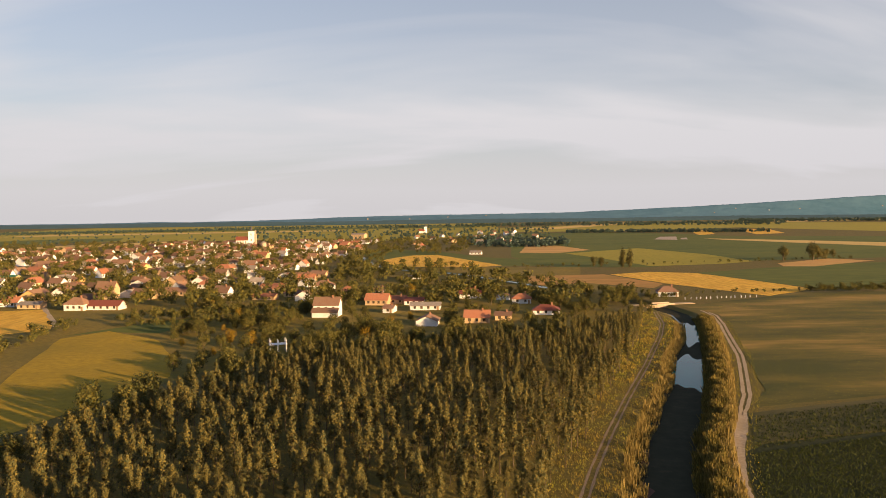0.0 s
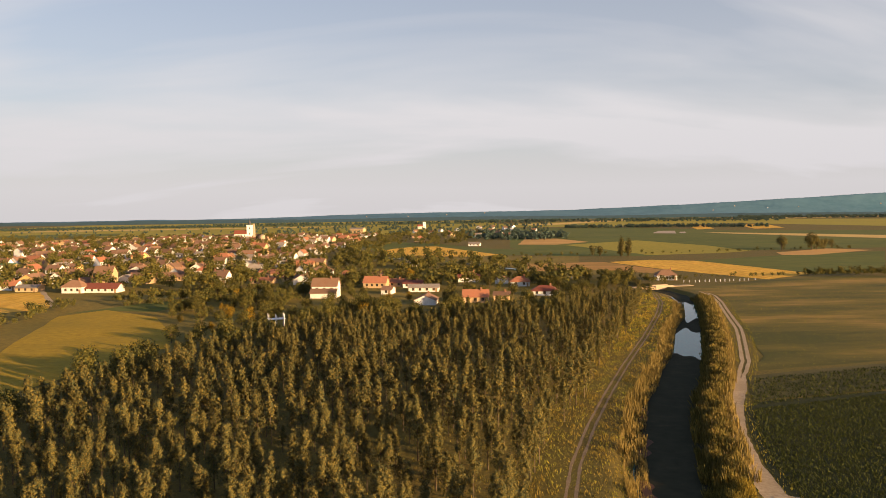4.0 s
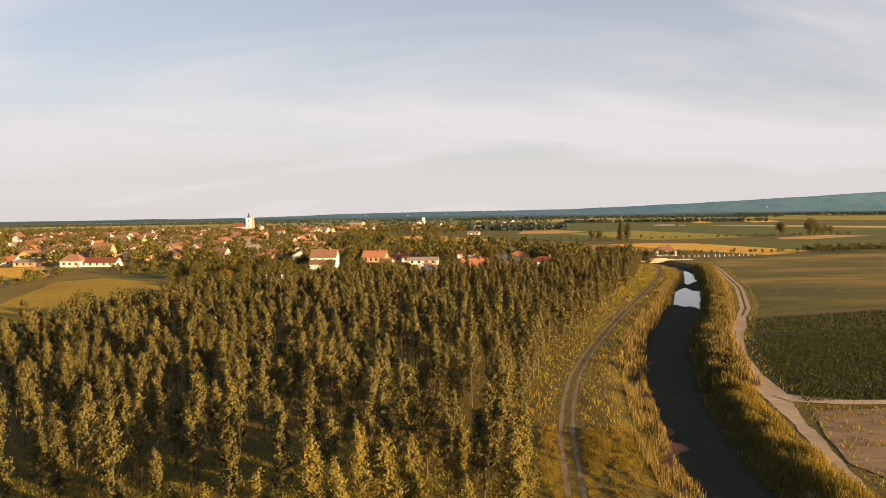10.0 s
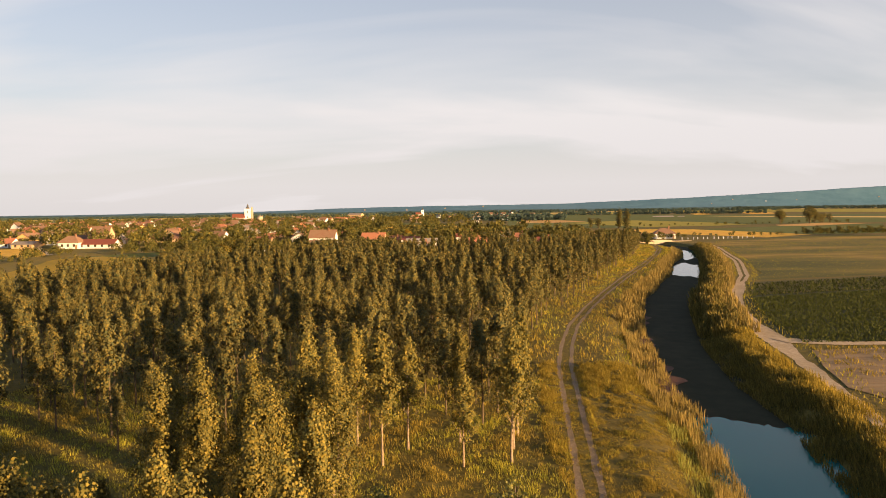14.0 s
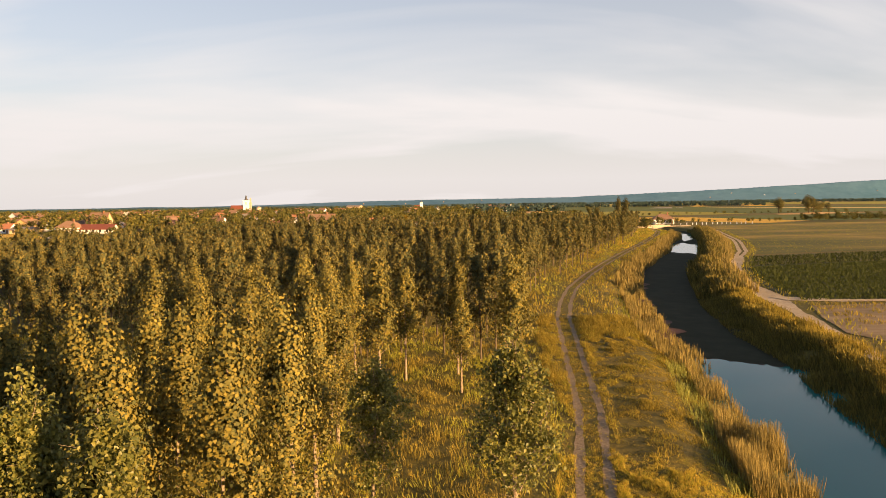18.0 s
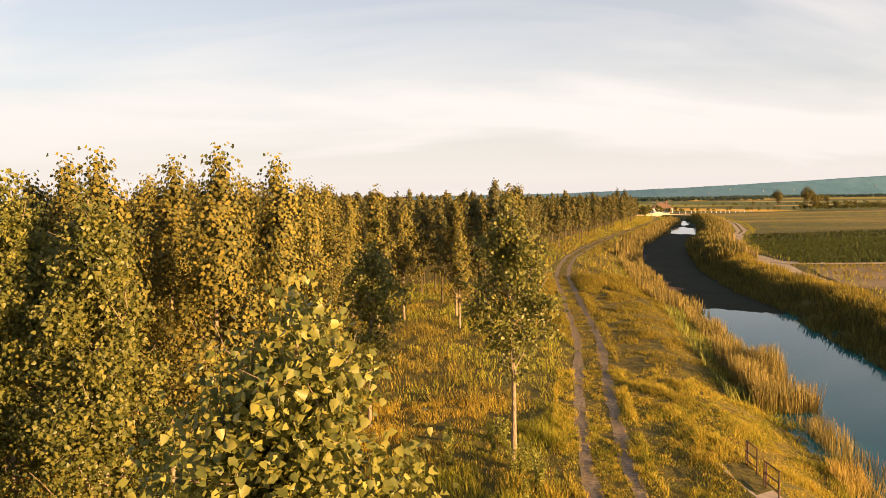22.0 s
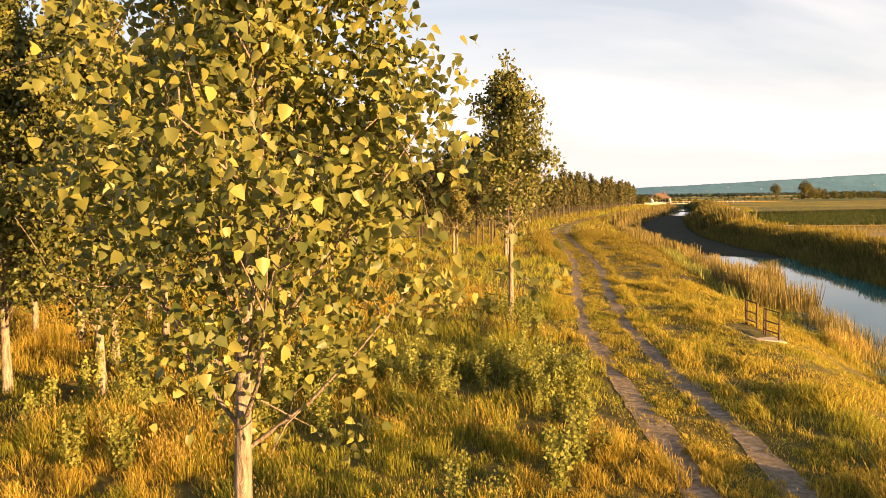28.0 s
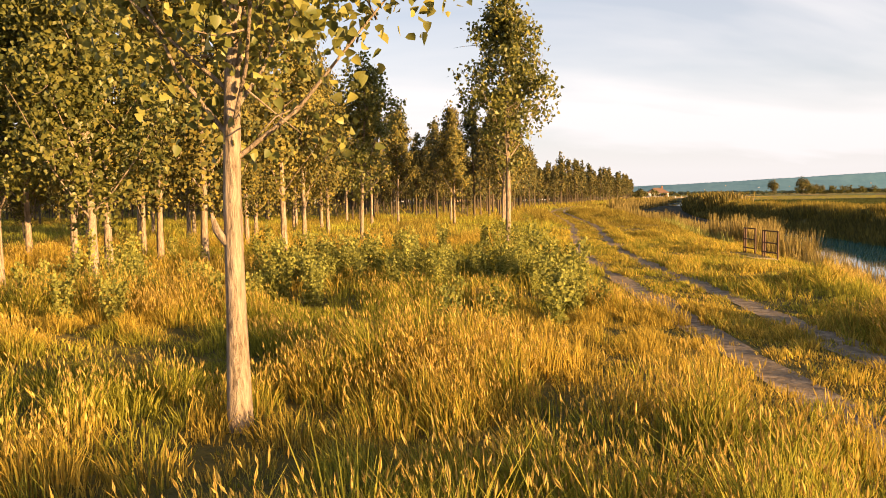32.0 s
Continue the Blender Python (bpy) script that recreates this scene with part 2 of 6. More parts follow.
def box(bm, lo, hi, bevel=0.0):
    """A box from corner to corner; a small bevel on its edges."""
    lo, hi = Vector(lo), Vector(hi)
    c = (lo + hi) / 2
    r = bmesh.ops.create_cube(bm, size=1, matrix=Matrix.LocRotScale(c, None, hi - lo))
    if bevel:
        es = list({e for v in r["verts"] for e in v.link_edges})
        bmesh.ops.bevel(bm, geom=es, offset=bevel, segments=1, affect="EDGES")
    return r


def tube(path, radii, sides=7):
    """A tapered tube along points: verts and quads."""
    path = np.asarray(path, float)
    vs, fs = [], []
    for i, p in enumerate(path):
        d = path[min(i + 1, len(path) - 1)] - path[max(i - 1, 0)]
        d = d / (np.linalg.norm(d) + 1e-9)
        a = np.cross(d, [0.31, 0.95, 0.11])
        a /= np.linalg.norm(a) + 1e-9
        b = np.cross(d, a)
        for s in range(sides):
            t = 2 * math.pi * s / sides
            vs.append(p + radii[i] * (math.cos(t) * a + math.sin(t) * b))
    for i in range(len(path) - 1):
        for s in range(sides):
            q = (s + 1) % sides
            fs.append((i * sides + s, i * sides + q, (i + 1) * sides + q, (i + 1) * sides + s))
    return np.array(vs), np.array(fs)


def join_np(bits):
    vs, fs, o = [], [], 0
    for v, f in bits:
        vs.append(v)
        fs.append(np.asarray(f) + o)
        o += len(v)
    return np.concatenate(vs), np.concatenate(fs)


def leaf_cloud(rng, pts, size, near=False, droop=0.6, out=None):
    """Leaves at pts: folded little blades, each turned its own way."""
    n = len(pts)
    s = size * rng.uniform(0.6, 1.25, n)[:, None]
    az = rng.uniform(0, 2 * math.pi, n)
    dip = rng.normal(-droop, 0.55, n)
    ax = np.c_[np.cos(az) * np.cos(dip), np.sin(az) * np.cos(dip), np.sin(dip)]      # base to tip
    side = np.cross(ax, rng.normal(0, 1, (n, 3)))
    side /= np.linalg.norm(side, axis=1)[:, None] + 1e-9
    up = np.cross(side, ax)
    if out is not None:                         # the crown's skin: blades laid across the outward direction
        up = out + rng.normal(0, 0.33, (n, 3))
        up /= np.linalg.norm(up, axis=1)[:, None] + 1e-9
        side = np.cross(up, rng.normal(0, 1, (n, 3)))
        side /= np.linalg.norm(side, axis=1)[:, None] + 1e-9
        ax = np.cross(up, side)
    if near:
        shape = ((0, 0, 0), (0.43, 0.13, 0.09), (0.35, 0.52, 0.05), (0, 1.04, -0.12), (-0.35, 0.52, 0.05), (-0.43, 0.13, 0.09))
        quads = ((0, 1, 2, 3), (0, 3, 4, 5))
    else:
        shape = ((0, 0, 0), (0.45, 0.42, 0.12), (0, 1, -0.1), (-0.45, 0.42, 0.12))
        quads = ((0, 1, 2, 3),)
    v = np.stack([pts + s * (side * a + ax * b + up * c) for a, b, c in shape], 1).reshape(-1, 3)
    base = np.arange(n)[:, None] * len(shape)
    return v, np.concatenate([base + np.array(q) for q in quads])

# ---- the ground: one sheet, with the canal cut into it ----
CANAL_Y = [-40, 0, 21, 30, 48, 58, 67, 82, 104, 118, 140, 162, 176, 192, 215, 257, 291, 335, 362, 392, 420]
CANAL_L = [8, 11, 14.4, 16.2, 19.2, 21, 23, 24, 28, 30.5, 36.4, 42.5, 48.6, 54, 63.8, 77, 91, 104, 108, 104, 92]
CANAL_R = [16, 20, 23.5, 25, 27.5, 29.3, 31.5, 32.5, 36.4, 40, 46, 53, 59.5, 65, 73.4, 87, 97.5, 110, 114, 111, 100]
WATER_Z = -1.3


def canal(y):
    l, r = np.interp(y, CANAL_Y, CANAL_L), np.interp(y, CANAL_Y, CANAL_R)
    return (l + r) / 2, (r - l) / 2


def slope_cos(y):
    c1, c0 = canal(np.asarray(y) + 4)[0], canal(np.asarray(y) - 4)[0]
    return 8 / np.hypot(8, c1 - c0)


TRACK_Y = [-12, 3, 9, 14, 19, 25.3, 35, 49, 68, 88, 102, 119, 141, 166, 196, 240, 296, 327, 365]
TRACK_X = [3.6, 4.1, 4.35, 4.75, 5.0, 5.55, 7.05, 9.5, 11.7, 14, 16.5, 20.3, 27, 35.5, 46.3, 63, 83, 92.6, 100]


def wave(x, y):
    """Gentle unevenness of the meadow, metres."""
    return 0.07 * np.sin(x * 0.9 + 1.3 * np.sin(y * 0.31)) * np.sin(y * 0.7 + 0.8) + 0.05 * np.sin(x * 0.37 - y * 0.23 + 2)


def ground_z(x, y):
    x, y = np.asarray(x, float), np.asarray(y, float)
    c, w = canal(y)
    k = slope_cos(y)
    off = (x - c) * k
    s = np.abs(off) - w * k
    bank = np.where(off < 0, 5.5, 3.6)
    t = np.clip(s / bank, 0, 1)
    z = (t * t * (3 - 2 * t) - 1) * 1.55
    z = np.where(s < 0, -1.55 - 0.4 * np.clip(-s / 2, 0, 1), z)
    z = np.where((y > 425) | (y < -40), 0, z)
    near = np.clip((70 - np.abs(y)) / 30, 0, 1) * np.clip((40 - np.abs(x)) / 15, 0, 1)
    rut = np.abs(x - np.interp(y, TRACK_Y, TRACK_X))
    near = near * np.clip((rut - 1.5) / 1.5, 0.0, 1)
    return z + wave(x, y) * near 


def graded(lo, hi, step, far, grow=1.22):
    a = list(np.arange(lo, hi + 1e-6, step))
    s = step
    while a[-1] < far[1]:
        s *= grow
        a.append(min(a[-1] + s, far[1]))
    s = step
    while a[0] > far[0]:
        s *= grow
        a.insert(0, max(a[0] - s, far[0]))
    return np.array(a)


def sheet(xs, ys, zf, mats, name):
    X, Y = np.meshgrid(xs, ys)
    Z = zf(X, Y)
    nx = len(xs)
    i = (np.arange(len(ys) - 1)[:, None] * nx + np.arange(nx - 1)[None, :]).ravel()
    return mesh_np(name, np.c_[X.ravel(), Y.ravel(), Z.ravel()], np.c_[i, i + 1, i + nx + 1, i + nx], mats, smooth=True)


gx = graded(-20, 120, 0.8, (-4800, 4800))
gy = graded(-10, 400, 1.1, (-600, 4850))
ground = new("ground", sheet(gx, gy, ground_z, M_GROUND, "ground"))
tagged(ground, "grassy river plain with rough meadow grass and bare earth", "ground", kind="structure")


def ribbon(ys, lf, rf, z, name, mat, cols=6, jitter=0.0, seed=1, lift=0.0):
    """A strip across x between lf(y) and rf(y); z a number, or None to lie on the ground."""
    rng = np.random.default_rng(seed)
    ys = np.asarray(ys, float)
    l, r = lf(ys) + rng.normal(0, jitter, len(ys)), rf(ys) + rng.normal(0, jitter, len(ys))
    X = l[:, None] + (r - l)[:, None] * np.linspace(0, 1, cols)[None, :]
    Y = np.repeat(ys[:, None], cols, 1)
    Z = np.full_like(X, z) if z is not None else ground_z(X, Y) + lift
    i = (np.arange(len(ys) - 1)[:, None] * cols + np.arange(cols - 1)[None, :]).ravel()
    return new(name, mesh_np(name, np.c_[X.ravel(), Y.ravel(), Z.ravel()], np.c_[i, i + 1, i + cols + 1, i + cols], mat, smooth=True))


wy = np.arange(-40, 421, 3.0)
water = ribbon(wy, lambda y: np.interp(y, CANAL_Y, CANAL_L) - 1.5, lambda y: np.interp(y, CANAL_Y, CANAL_R) + 1.5, WATER_Z, "water", M_WATER)
tagged(water, "still blue-grey canal water reflecting the sky", "water", kind="structure")


def mud_bank(y0, y1, seed, skew=0.0, ragged=1.0):
    """Exposed mud of the canal bed: an uneven sheet just above the water, ragged at both ends."""
    rng = np.random.default_rng(seed)
    ys = np.arange(y0, y1, 1.0)
    cols = 25
    u = np.linspace(-1.25, 1.25, cols)
    c, w = canal(ys)
    X = c[:, None] + w[:, None] * u[None, :]
    Y = ys[:, None] + 0 * X
    shift = (4 * np.sin(u * 2.3 + seed) + 2 * np.sin(u * 5.1)) * ragged
    near = (Y - y0 - 5 + skew * u + shift * (0.12 if skew else 1)) / 3
    end = np.clip(np.minimum(near, (y1 - 6 - Y + shift) / 3), -1, 1)
    Z = WATER_Z + 0.07 * end + 0.03 * np.sin(X * 0.8) * np.sin(Y * 0.5) * np.clip(end, 0, 1) + rng.normal(0, 0.008, X.shape)
    Z = np.where(end < -0.9, WATER_Z - 0.15, Z)
    i = (np.arange(len(ys) - 1)[:, None] * cols + np.arange(cols - 1)[None, :]).ravel()
    ob = new("mud_bed", mesh_np("mud_bed", np.c_[X.ravel(), Y.ravel(), Z.ravel()], np.c_[i, i + 1, i + cols + 1, i + cols], M_MUD, smooth=True))
    return tagged(ob, "dark wet mud of the drained canal bed", "mud", kind="structure")


mud_bank(64, 219, 3, 4.0)
mud_bank(250, 292, 5, 0.0, 1.6)
mud_bank(329, 420, 7)
M_ALGAE = two_scale("rusty_mud_scum", [(0.3, (0.09, 0.045, 0.03)), (0.6, (0.15, 0.072, 0.046)), (0.85, (0.20, 0.10, 0.06))], 0.6, 0.12, (0.07, 0.045, 0.03), 0.7, 0.9, 0.3, 0.03)
for y0, y1, wide in ((76, 98, 3.4), (104, 116, 2.6), (124, 140, 2.8), (146, 158, 2.2)):
    o = ribbon(np.arange(y0, y1, 1.0), lambda y: np.interp(y, CANAL_Y, CANAL_L) - 0.8, lambda y: np.interp(y, CANAL_Y, CANAL_L) - 0.8 + wide * np.sin((y - y0) / (y1 - y0) * math.pi) ** 0.7 * (0.8 + 0.25 * np.sin(y * 0.9)), WATER_Z + 0.13, "mud_margin", M_ALGAE, 5, 0.12, int(y0))
    tagged(o, "rust-red scum drying on the canal mud", "mud", kind="structure")

ry = np.r_[np.arange(-12, 60, 0.5), np.arange(60, 366, 2.0)]
for side, name in ((-0.72, "track_rut"), (0.72, "track_rut")):
    grow = lambda y: np.interp(y, [50, 80], [0.27, 0.26]) + 0.05 * np.sin(y * 0.7 + side * 2)
    o = ribbon(ry, lambda y: np.interp(y, TRACK_Y, TRACK_X) + side - grow(y), lambda y: np.interp(y, TRACK_Y, TRACK_X) + side + grow(y), None, name, M_DIRT, 4, 0.02, 11, 0.008)
    tagged(o, "bare dry earth rut of the farm track along the canal", "farm track", kind="structure")

LANE_Y = [55, 73, 84.6, 98, 104, 117, 134, 157, 180, 199, 237, 255, 292, 324, 350, 372]
LANE_X = [34.5, 38.6, 41.1, 44, 45.4, 47.6, 52, 60, 70, 78.5, 92, 98, 108, 117, 123, 124]
ly = np.arange(40, 373, 1.5)
half = lambda y: np.interp(y, [40, 92, 104, 118, 130, 148, 166, 180, 372], [0.4, 0.6, 1.5, 1.2, 0.9, 1.0, 1.6, 0.9, 0.85])
lane = ribbon(ly[ly < 182], lambda y: np.interp(y, LANE_Y, LANE_X) - half(y) - 0.3, lambda y: np.interp(y, LANE_Y, LANE_X) + half(y) + 0.3, None, "lane", M_DIRT_PALE, 5, 0.12, 21, 0.03)
tagged(lane, "pale dusty farm lane between canal and fields", "lane", kind="structure")
for side in (-0.85, 0.85):
    o = ribbon(ly[ly > 178], lambda y: np.interp(y, LANE_Y, LANE_X) + side * np.clip((y - 178) / 8, 0.5, 1) - 0.52, lambda y: np.interp(y, LANE_Y, LANE_X) + side * np.clip((y - 178) / 8, 0.5, 1) + 0.52, None, "lane_wheel_track", M_DIRT_PALE, 3, 0.06, 22, 0.034)
    tagged(o, "pale wheel track of the farm lane", "lane", kind="structure")

# ---- fields ----


def field(name, corners, mat, label, z=0.06, step=0.0, seed=0, category="field"):
    """A flat plot with slightly wandering edges."""
    rng = random.Random(seed)
    pts = []
    n = len(corners)
    for i in range(n):
        a, b = Vector(corners[i]), Vector(corners[(i + 1) % n])
        d = b - a
        k = max(2, min(14, int(d.length / 12)))
        side = Vector((-d.y, d.x)).normalized()
        for j in range(k):
            w = rng.uniform(-0.012, 0.012) * min(d.length, 60) if j else 0
            p = a + d * (j / k) + side * w
            pts.append((p.x, p.y, z))
    bm = bmesh.new()
    f = bm.faces.new([bm.verts.new(p) for p in pts])
    if f.normal.z < 0 or f.calc_area() < 0:
        f.normal_flip()
    bm.normal_update()
    if f.normal.z < 0:
        f.normal_flip()
    bmesh.ops.triangulate(bm, faces=[f])
    ob = part(name, bm, mat, None)
    return tagged(ob, label, category, kind="structure")


def plot(name, a, b, c, fine, coarse, tint, stretch=(1, 1, 1), amount=0.6, rel=0.6, stops=(0.3, 0.55, 0.78)):
    return two_scale(name, list(zip(stops, (a, b, c))), fine, coarse, tint, amount, 0.95, rel, 0.2, stretch)


R1 = radians(20)
M_F_BROWN = plot("fallow_field", (0.062, 0.068, 0.012), (0.15, 0.118, 0.020), (0.38, 0.235, 0.06), 0.028, 0.012, (0.06, 0.07, 0.018), (0.35, 1.15, 1, radians(-5)), 0.35, 0.15, (0.38, 0.52, 0.66))
M_F_STRIP = plot("mown_green_strip", (0.035, 0.04, 0.011), (0.07, 0.068, 0.018), (0.12, 0.095, 0.03), 0.6, 0.05, (0.13, 0.11, 0.04), (0.5, 1.5, 1))
M_F_CROP = plot("leafy_row_crop", (0.016, 0.022, 0.005), (0.027, 0.034, 0.008), (0.055, 0.060, 0.014), 0.9, 0.08, (0.027, 0.033, 0.008), (1.6, 0.5, 1, R1))
M_F_BARE = plot("bare_plot", (0.20, 0.13, 0.07), (0.30, 0.21, 0.12), (0.36, 0.27, 0.18), 0.5, 0.09, (0.16, 0.12, 0.05), (0.4, 1.4, 1))
M_F_GOLD = plot("ripe_wheat", (0.56, 0.31, 0.03), (0.72, 0.41, 0.045), (0.84, 0.52, 0.07), 0.25, 0.02, (0.58, 0.35, 0.04), (1.4, 0.25, 1, R1), 0.6, 0.2, (0.40, 0.5, 0.62))
M_F_YG = plot("yellow_green_hay", (0.24, 0.21, 0.018), (0.34, 0.28, 0.025), (0.43, 0.34, 0.035), 0.2, 0.015, (0.25, 0.23, 0.025), (1.4, 0.3, 1, R1), 0.6, 0.2)
M_F_GREEN = plot("green_meadow", (0.048, 0.075, 0.010), (0.088, 0.115, 0.014), (0.17, 0.165, 0.022), 0.12, 0.012, (0.14, 0.145, 0.018), (0.4, 1.3, 1), 0.6, 0.2)
M_F_PINK = plot("stubble", (0.48, 0.27, 0.08), (0.60, 0.35, 0.11), (0.68, 0.42, 0.15), 0.2, 0.02, (0.36, 0.22, 0.06), (0.4, 1.3, 1), 0.6, 0.2)
M_F_RED = plot("dry_weedy_ground", (0.32, 0.165, 0.045), (0.46, 0.24, 0.065), (0.56, 0.32, 0.09), 0.2, 0.04, (0.24, 0.17, 0.035), (0.5, 1.2, 1), 0.7, 0.3)
M_F_HILL = plot("mown_hay_meadow", (0.28, 0.18, 0.008), (0.40, 0.265, 0.012), (0.52, 0.34, 0.02), 0.4, 0.03, (0.22, 0.165, 0.012), (1, 1, 1), 0.6, 0.6)

M_F_STRAW = plot("pale_straw_stubble", (0.56, 0.37, 0.11), (0.68, 0.47, 0.15), (0.78, 0.56, 0.21), 0.2, 0.02, (0.48, 0.34, 0.10), (0.4, 1.3, 1), 0.6, 0.2)
M_F_BANK = plot("stream_bank_sedge", (0.03, 0.04, 0.014), (0.06, 0.068, 0.022), (0.11, 0.10, 0.035), 0.5, 0.05, (0.05, 0.05, 0.02))
M_F_ROUGH = plot("rough_pasture", (0.13, 0.10, 0.015), (0.23, 0.165, 0.022), (0.34, 0.225, 0.03), 0.5, 0.03, (0.12, 0.105, 0.016), (1, 1, 1), 0.7, 0.6)
field("rough_pasture", [(-330, 330), (-330, 640), (-60, 640), (60, 640), (110, 480), (84, 425), (82, 365), (70, 320), (40, 290), (-20, 265), (-75, 240), (-100, 180), (-135, 155), (-165, 200), (-165, 300)], M_F_ROUGH, "rough olive pasture at the village edge", z=0.03, seed=30)
field("fallow_field", [(119, 385), (204, 440), (252, 442), (300, 442), (300, 330), (200, 225), (113, 197), (75, 186), (86, 205), (97, 246), (108, 280), (119, 320), (126, 352)], M_F_BROWN, "fallow brown-green field with broad streaks", seed=1)
field("grass_strip", [(72, 181), (113, 194), (200, 222), (200, 200), (96, 166), (64, 158)], M_F_STRIP, "rough green strip between two fields", seed=2)
field("crop_field", [(60, 152), (66, 157), (97, 165), (200, 198), (200, 100), (66, 100), (53, 99.5), (47.5, 105), (49.5, 116), (54, 134)], M_F_CROP, "dark green leafy crop field in rows", seed=3)
field("bare_plot", [(46.5, 96), (55, 97), (66, 97.5), (120, 98), (120, 60), (45, 60), (40.5, 76), (43, 86)], M_F_BARE, "bare brown plot with dry weeds", seed=4)
field("wheat_field", [(125, 582), (161, 601), (191, 583), (209, 515), (221, 458), (180, 425), (145, 505)], M_F_GOLD, "ripe golden wheat field", z=0.1, seed=40)
field("meadow", [(192, 586), (279, 636), (391, 680), (269, 467), (225, 462), (209, 517)], M_F_GREEN, "dark green meadow beyond the wheat", z=0.08, seed=41)
field("stubble_field", [(293, 676), (365, 732), (389, 695), (306, 635), (282, 639)], M_F_PINK, "orange-brown stubble field", z=0.14, seed=42)
field("hay_field", [(137, 874), (245, 976), (281, 823), (284, 706), (245, 678), (177, 662), (160, 772)], M_F_YG, "yellow-green hay field", z=0.12, seed=43)
field("meadow", [(151, 1739), (405, 1656), (518, 1357), (749, 1258), (441, 740), (286, 713), (170, 650), (97, 664), (71, 823)], M_F_GREEN, "wide dark green meadow", z=0.05, seed=44)
field("stubble_field", [(119, 1115), (158, 1078), (179, 947), (130, 887), (87, 898)], M_F_PINK, "pale pinkish stubble field", z=0.13, seed=45)
field("stubble_strip", [(429, 1271), (532, 1151), (612, 1027), (554, 929), (493, 1067), (437, 1208)], M_F_STRAW, "long narrow strip of pale stubble", z=0.16, seed=46)
field("wheat_field", [(553, 1737), (608, 1781), (522, 1483), (475, 1437)], M_F_GOLD, "distant golden wheat plot", z=0.2, seed=47)
field("wheat_field", [(681, 1792), (764, 1825), (661, 1489), (583, 1438)], M_F_GOLD, "distant golden wheat plot", z=0.2, seed=48)
field("plastic_mulch", [(341, 1255), (383, 1370), (413, 1372), (370, 1221)], M_CONCRETE, "far pale sheet of plastic mulch on the plain", z=0.25, seed=49)
field("plastic_mulch", [(397, 1296), (414, 1316), (391, 1236), (382, 1240)], M_CONCRETE, "small pale sheet of plastic mulch on the plain", z=0.25, seed=50)
field("weedy_field", [(61, 576), (121, 583), (143, 502), (129, 475), (96, 516), (57, 500)], M_F_RED, "reddish dry weedy ground beside the lane", z=0.07, seed=51)
field("hay_field", [(-15, 2141), (622, 2733), (1130, 2638), (1403, 2356), (887, 1490), (758, 1986), (434, 1778), (170, 1821)], M_F_YG, "far mixed meadows on the plain", z=0.06, seed=52)
field("stubble_field", [(166, 2163), (345, 2345), (726, 3054), (656, 2703), (306, 2077)], M_F_STRAW, "far pale stubble on the plain", z=0.2, seed=53)
field("stubble_field", [(924, 2708), (1267, 2959), (1759, 3131), (1637, 2861), (1130, 2638)], M_F_STRAW, "far pale stubble on the plain", z=0.2, seed=54)
field("wheat_field", [(-67, 781), (-55, 835), (-36, 877), (-9, 881), (52, 695), (27, 673), (-46, 698)], M_F_GOLD, "golden wheat field beyond the village stream", z=0.1, seed=55)
field("meadow", [(-108, 947), (-60, 1018), (-3, 943), (43, 822), (122, 742), (111, 678), (49, 689), (-45, 689), (-80, 828)], M_F_GREEN, "green meadow beside the wheat", z=0.06, seed=56)
field("meadow", [(54, 1450), (275, 1675), (170, 1035), (91, 1089)], M_F_GREEN, "green meadow on the plain", z=0.07, seed=57)
field("stubble_field", [(110, 1131), (169, 1445), (190, 1409), (122, 1119)], M_F_STRAW, "narrow patch of pale stubble", z=0.14, seed=58)
field("dry_pasture", [(-7, 664), (48, 678), (116, 659), (90, 512), (54, 526), (27, 584)], M_F_ROUGH, "dry olive pasture along the stream", z=0.05, seed=59)
field("wheat_field", [(-247, 389), (-233, 399), (-213, 405), (-183, 356), (-172, 331), (-186, 318), (-200, 314)], M_F_GOLD, "golden field at the village edge", z=0.12, seed=60)
field("hay_field", [(-155, 306), (-144, 325), (-113, 299), (-91, 255), (-84, 230), (-93, 195), (-101, 162), (-122, 197), (-138, 244)], M_F_HILL, "mown yellow-green hay meadow beside the plantation", z=0.1, seed=61)
field("meadow", [(-158, 311), (-138, 346), (-119, 365), (-112, 350), (-120, 317), (-145, 323)], M_F_GREEN, "dark green pasture strip behind the hay", z=0.08, seed=62)
field("stubble_field", [(-725, 1183), (-662, 1315), (-532, 1463), (-480, 1327), (-607, 1204), (-674, 1100)], M_F_STRAW, "far pale field beyond the village", z=0.2, seed=63)
field("meadow", [(-954, 1558), (-879, 1693), (-724, 1727), (-651, 1529), (-736, 1418), (-783, 1279)], M_F_GREEN, "far green field beyond the village", z=0.15, seed=64)
field("village_lane", [(-230, 430), (-225, 427), (-188, 366), (-173, 341), (-175, 339), (-188, 362)], M_DIRT_PALE, "pale dusty lane out of the village", z=0.14, seed=65)
field("branch_lane", [(45, 104.5), (47, 105), (53, 101.5), (75, 99.8), (140, 99.5), (140, 98.2), (75, 98.2), (52, 99), (46, 101)], M_DIRT_PALE, "pale side lane between two plots", z=0.09, seed=20, category="lane")

field("meadow", [(-1500, 1500), (-1500, 3300), (200, 3300), (140, 1750), (-60, 1350), (-500, 1480)], M_F_YG, "far mixed fields behind the village", z=0.03, seed=70)
field("stubble_field", [(-1150, 1950), (-1100, 2150), (-300, 2250), (-300, 2140)], M_F_STRAW, "far pale stubble behind the village", z=0.3, seed=71)
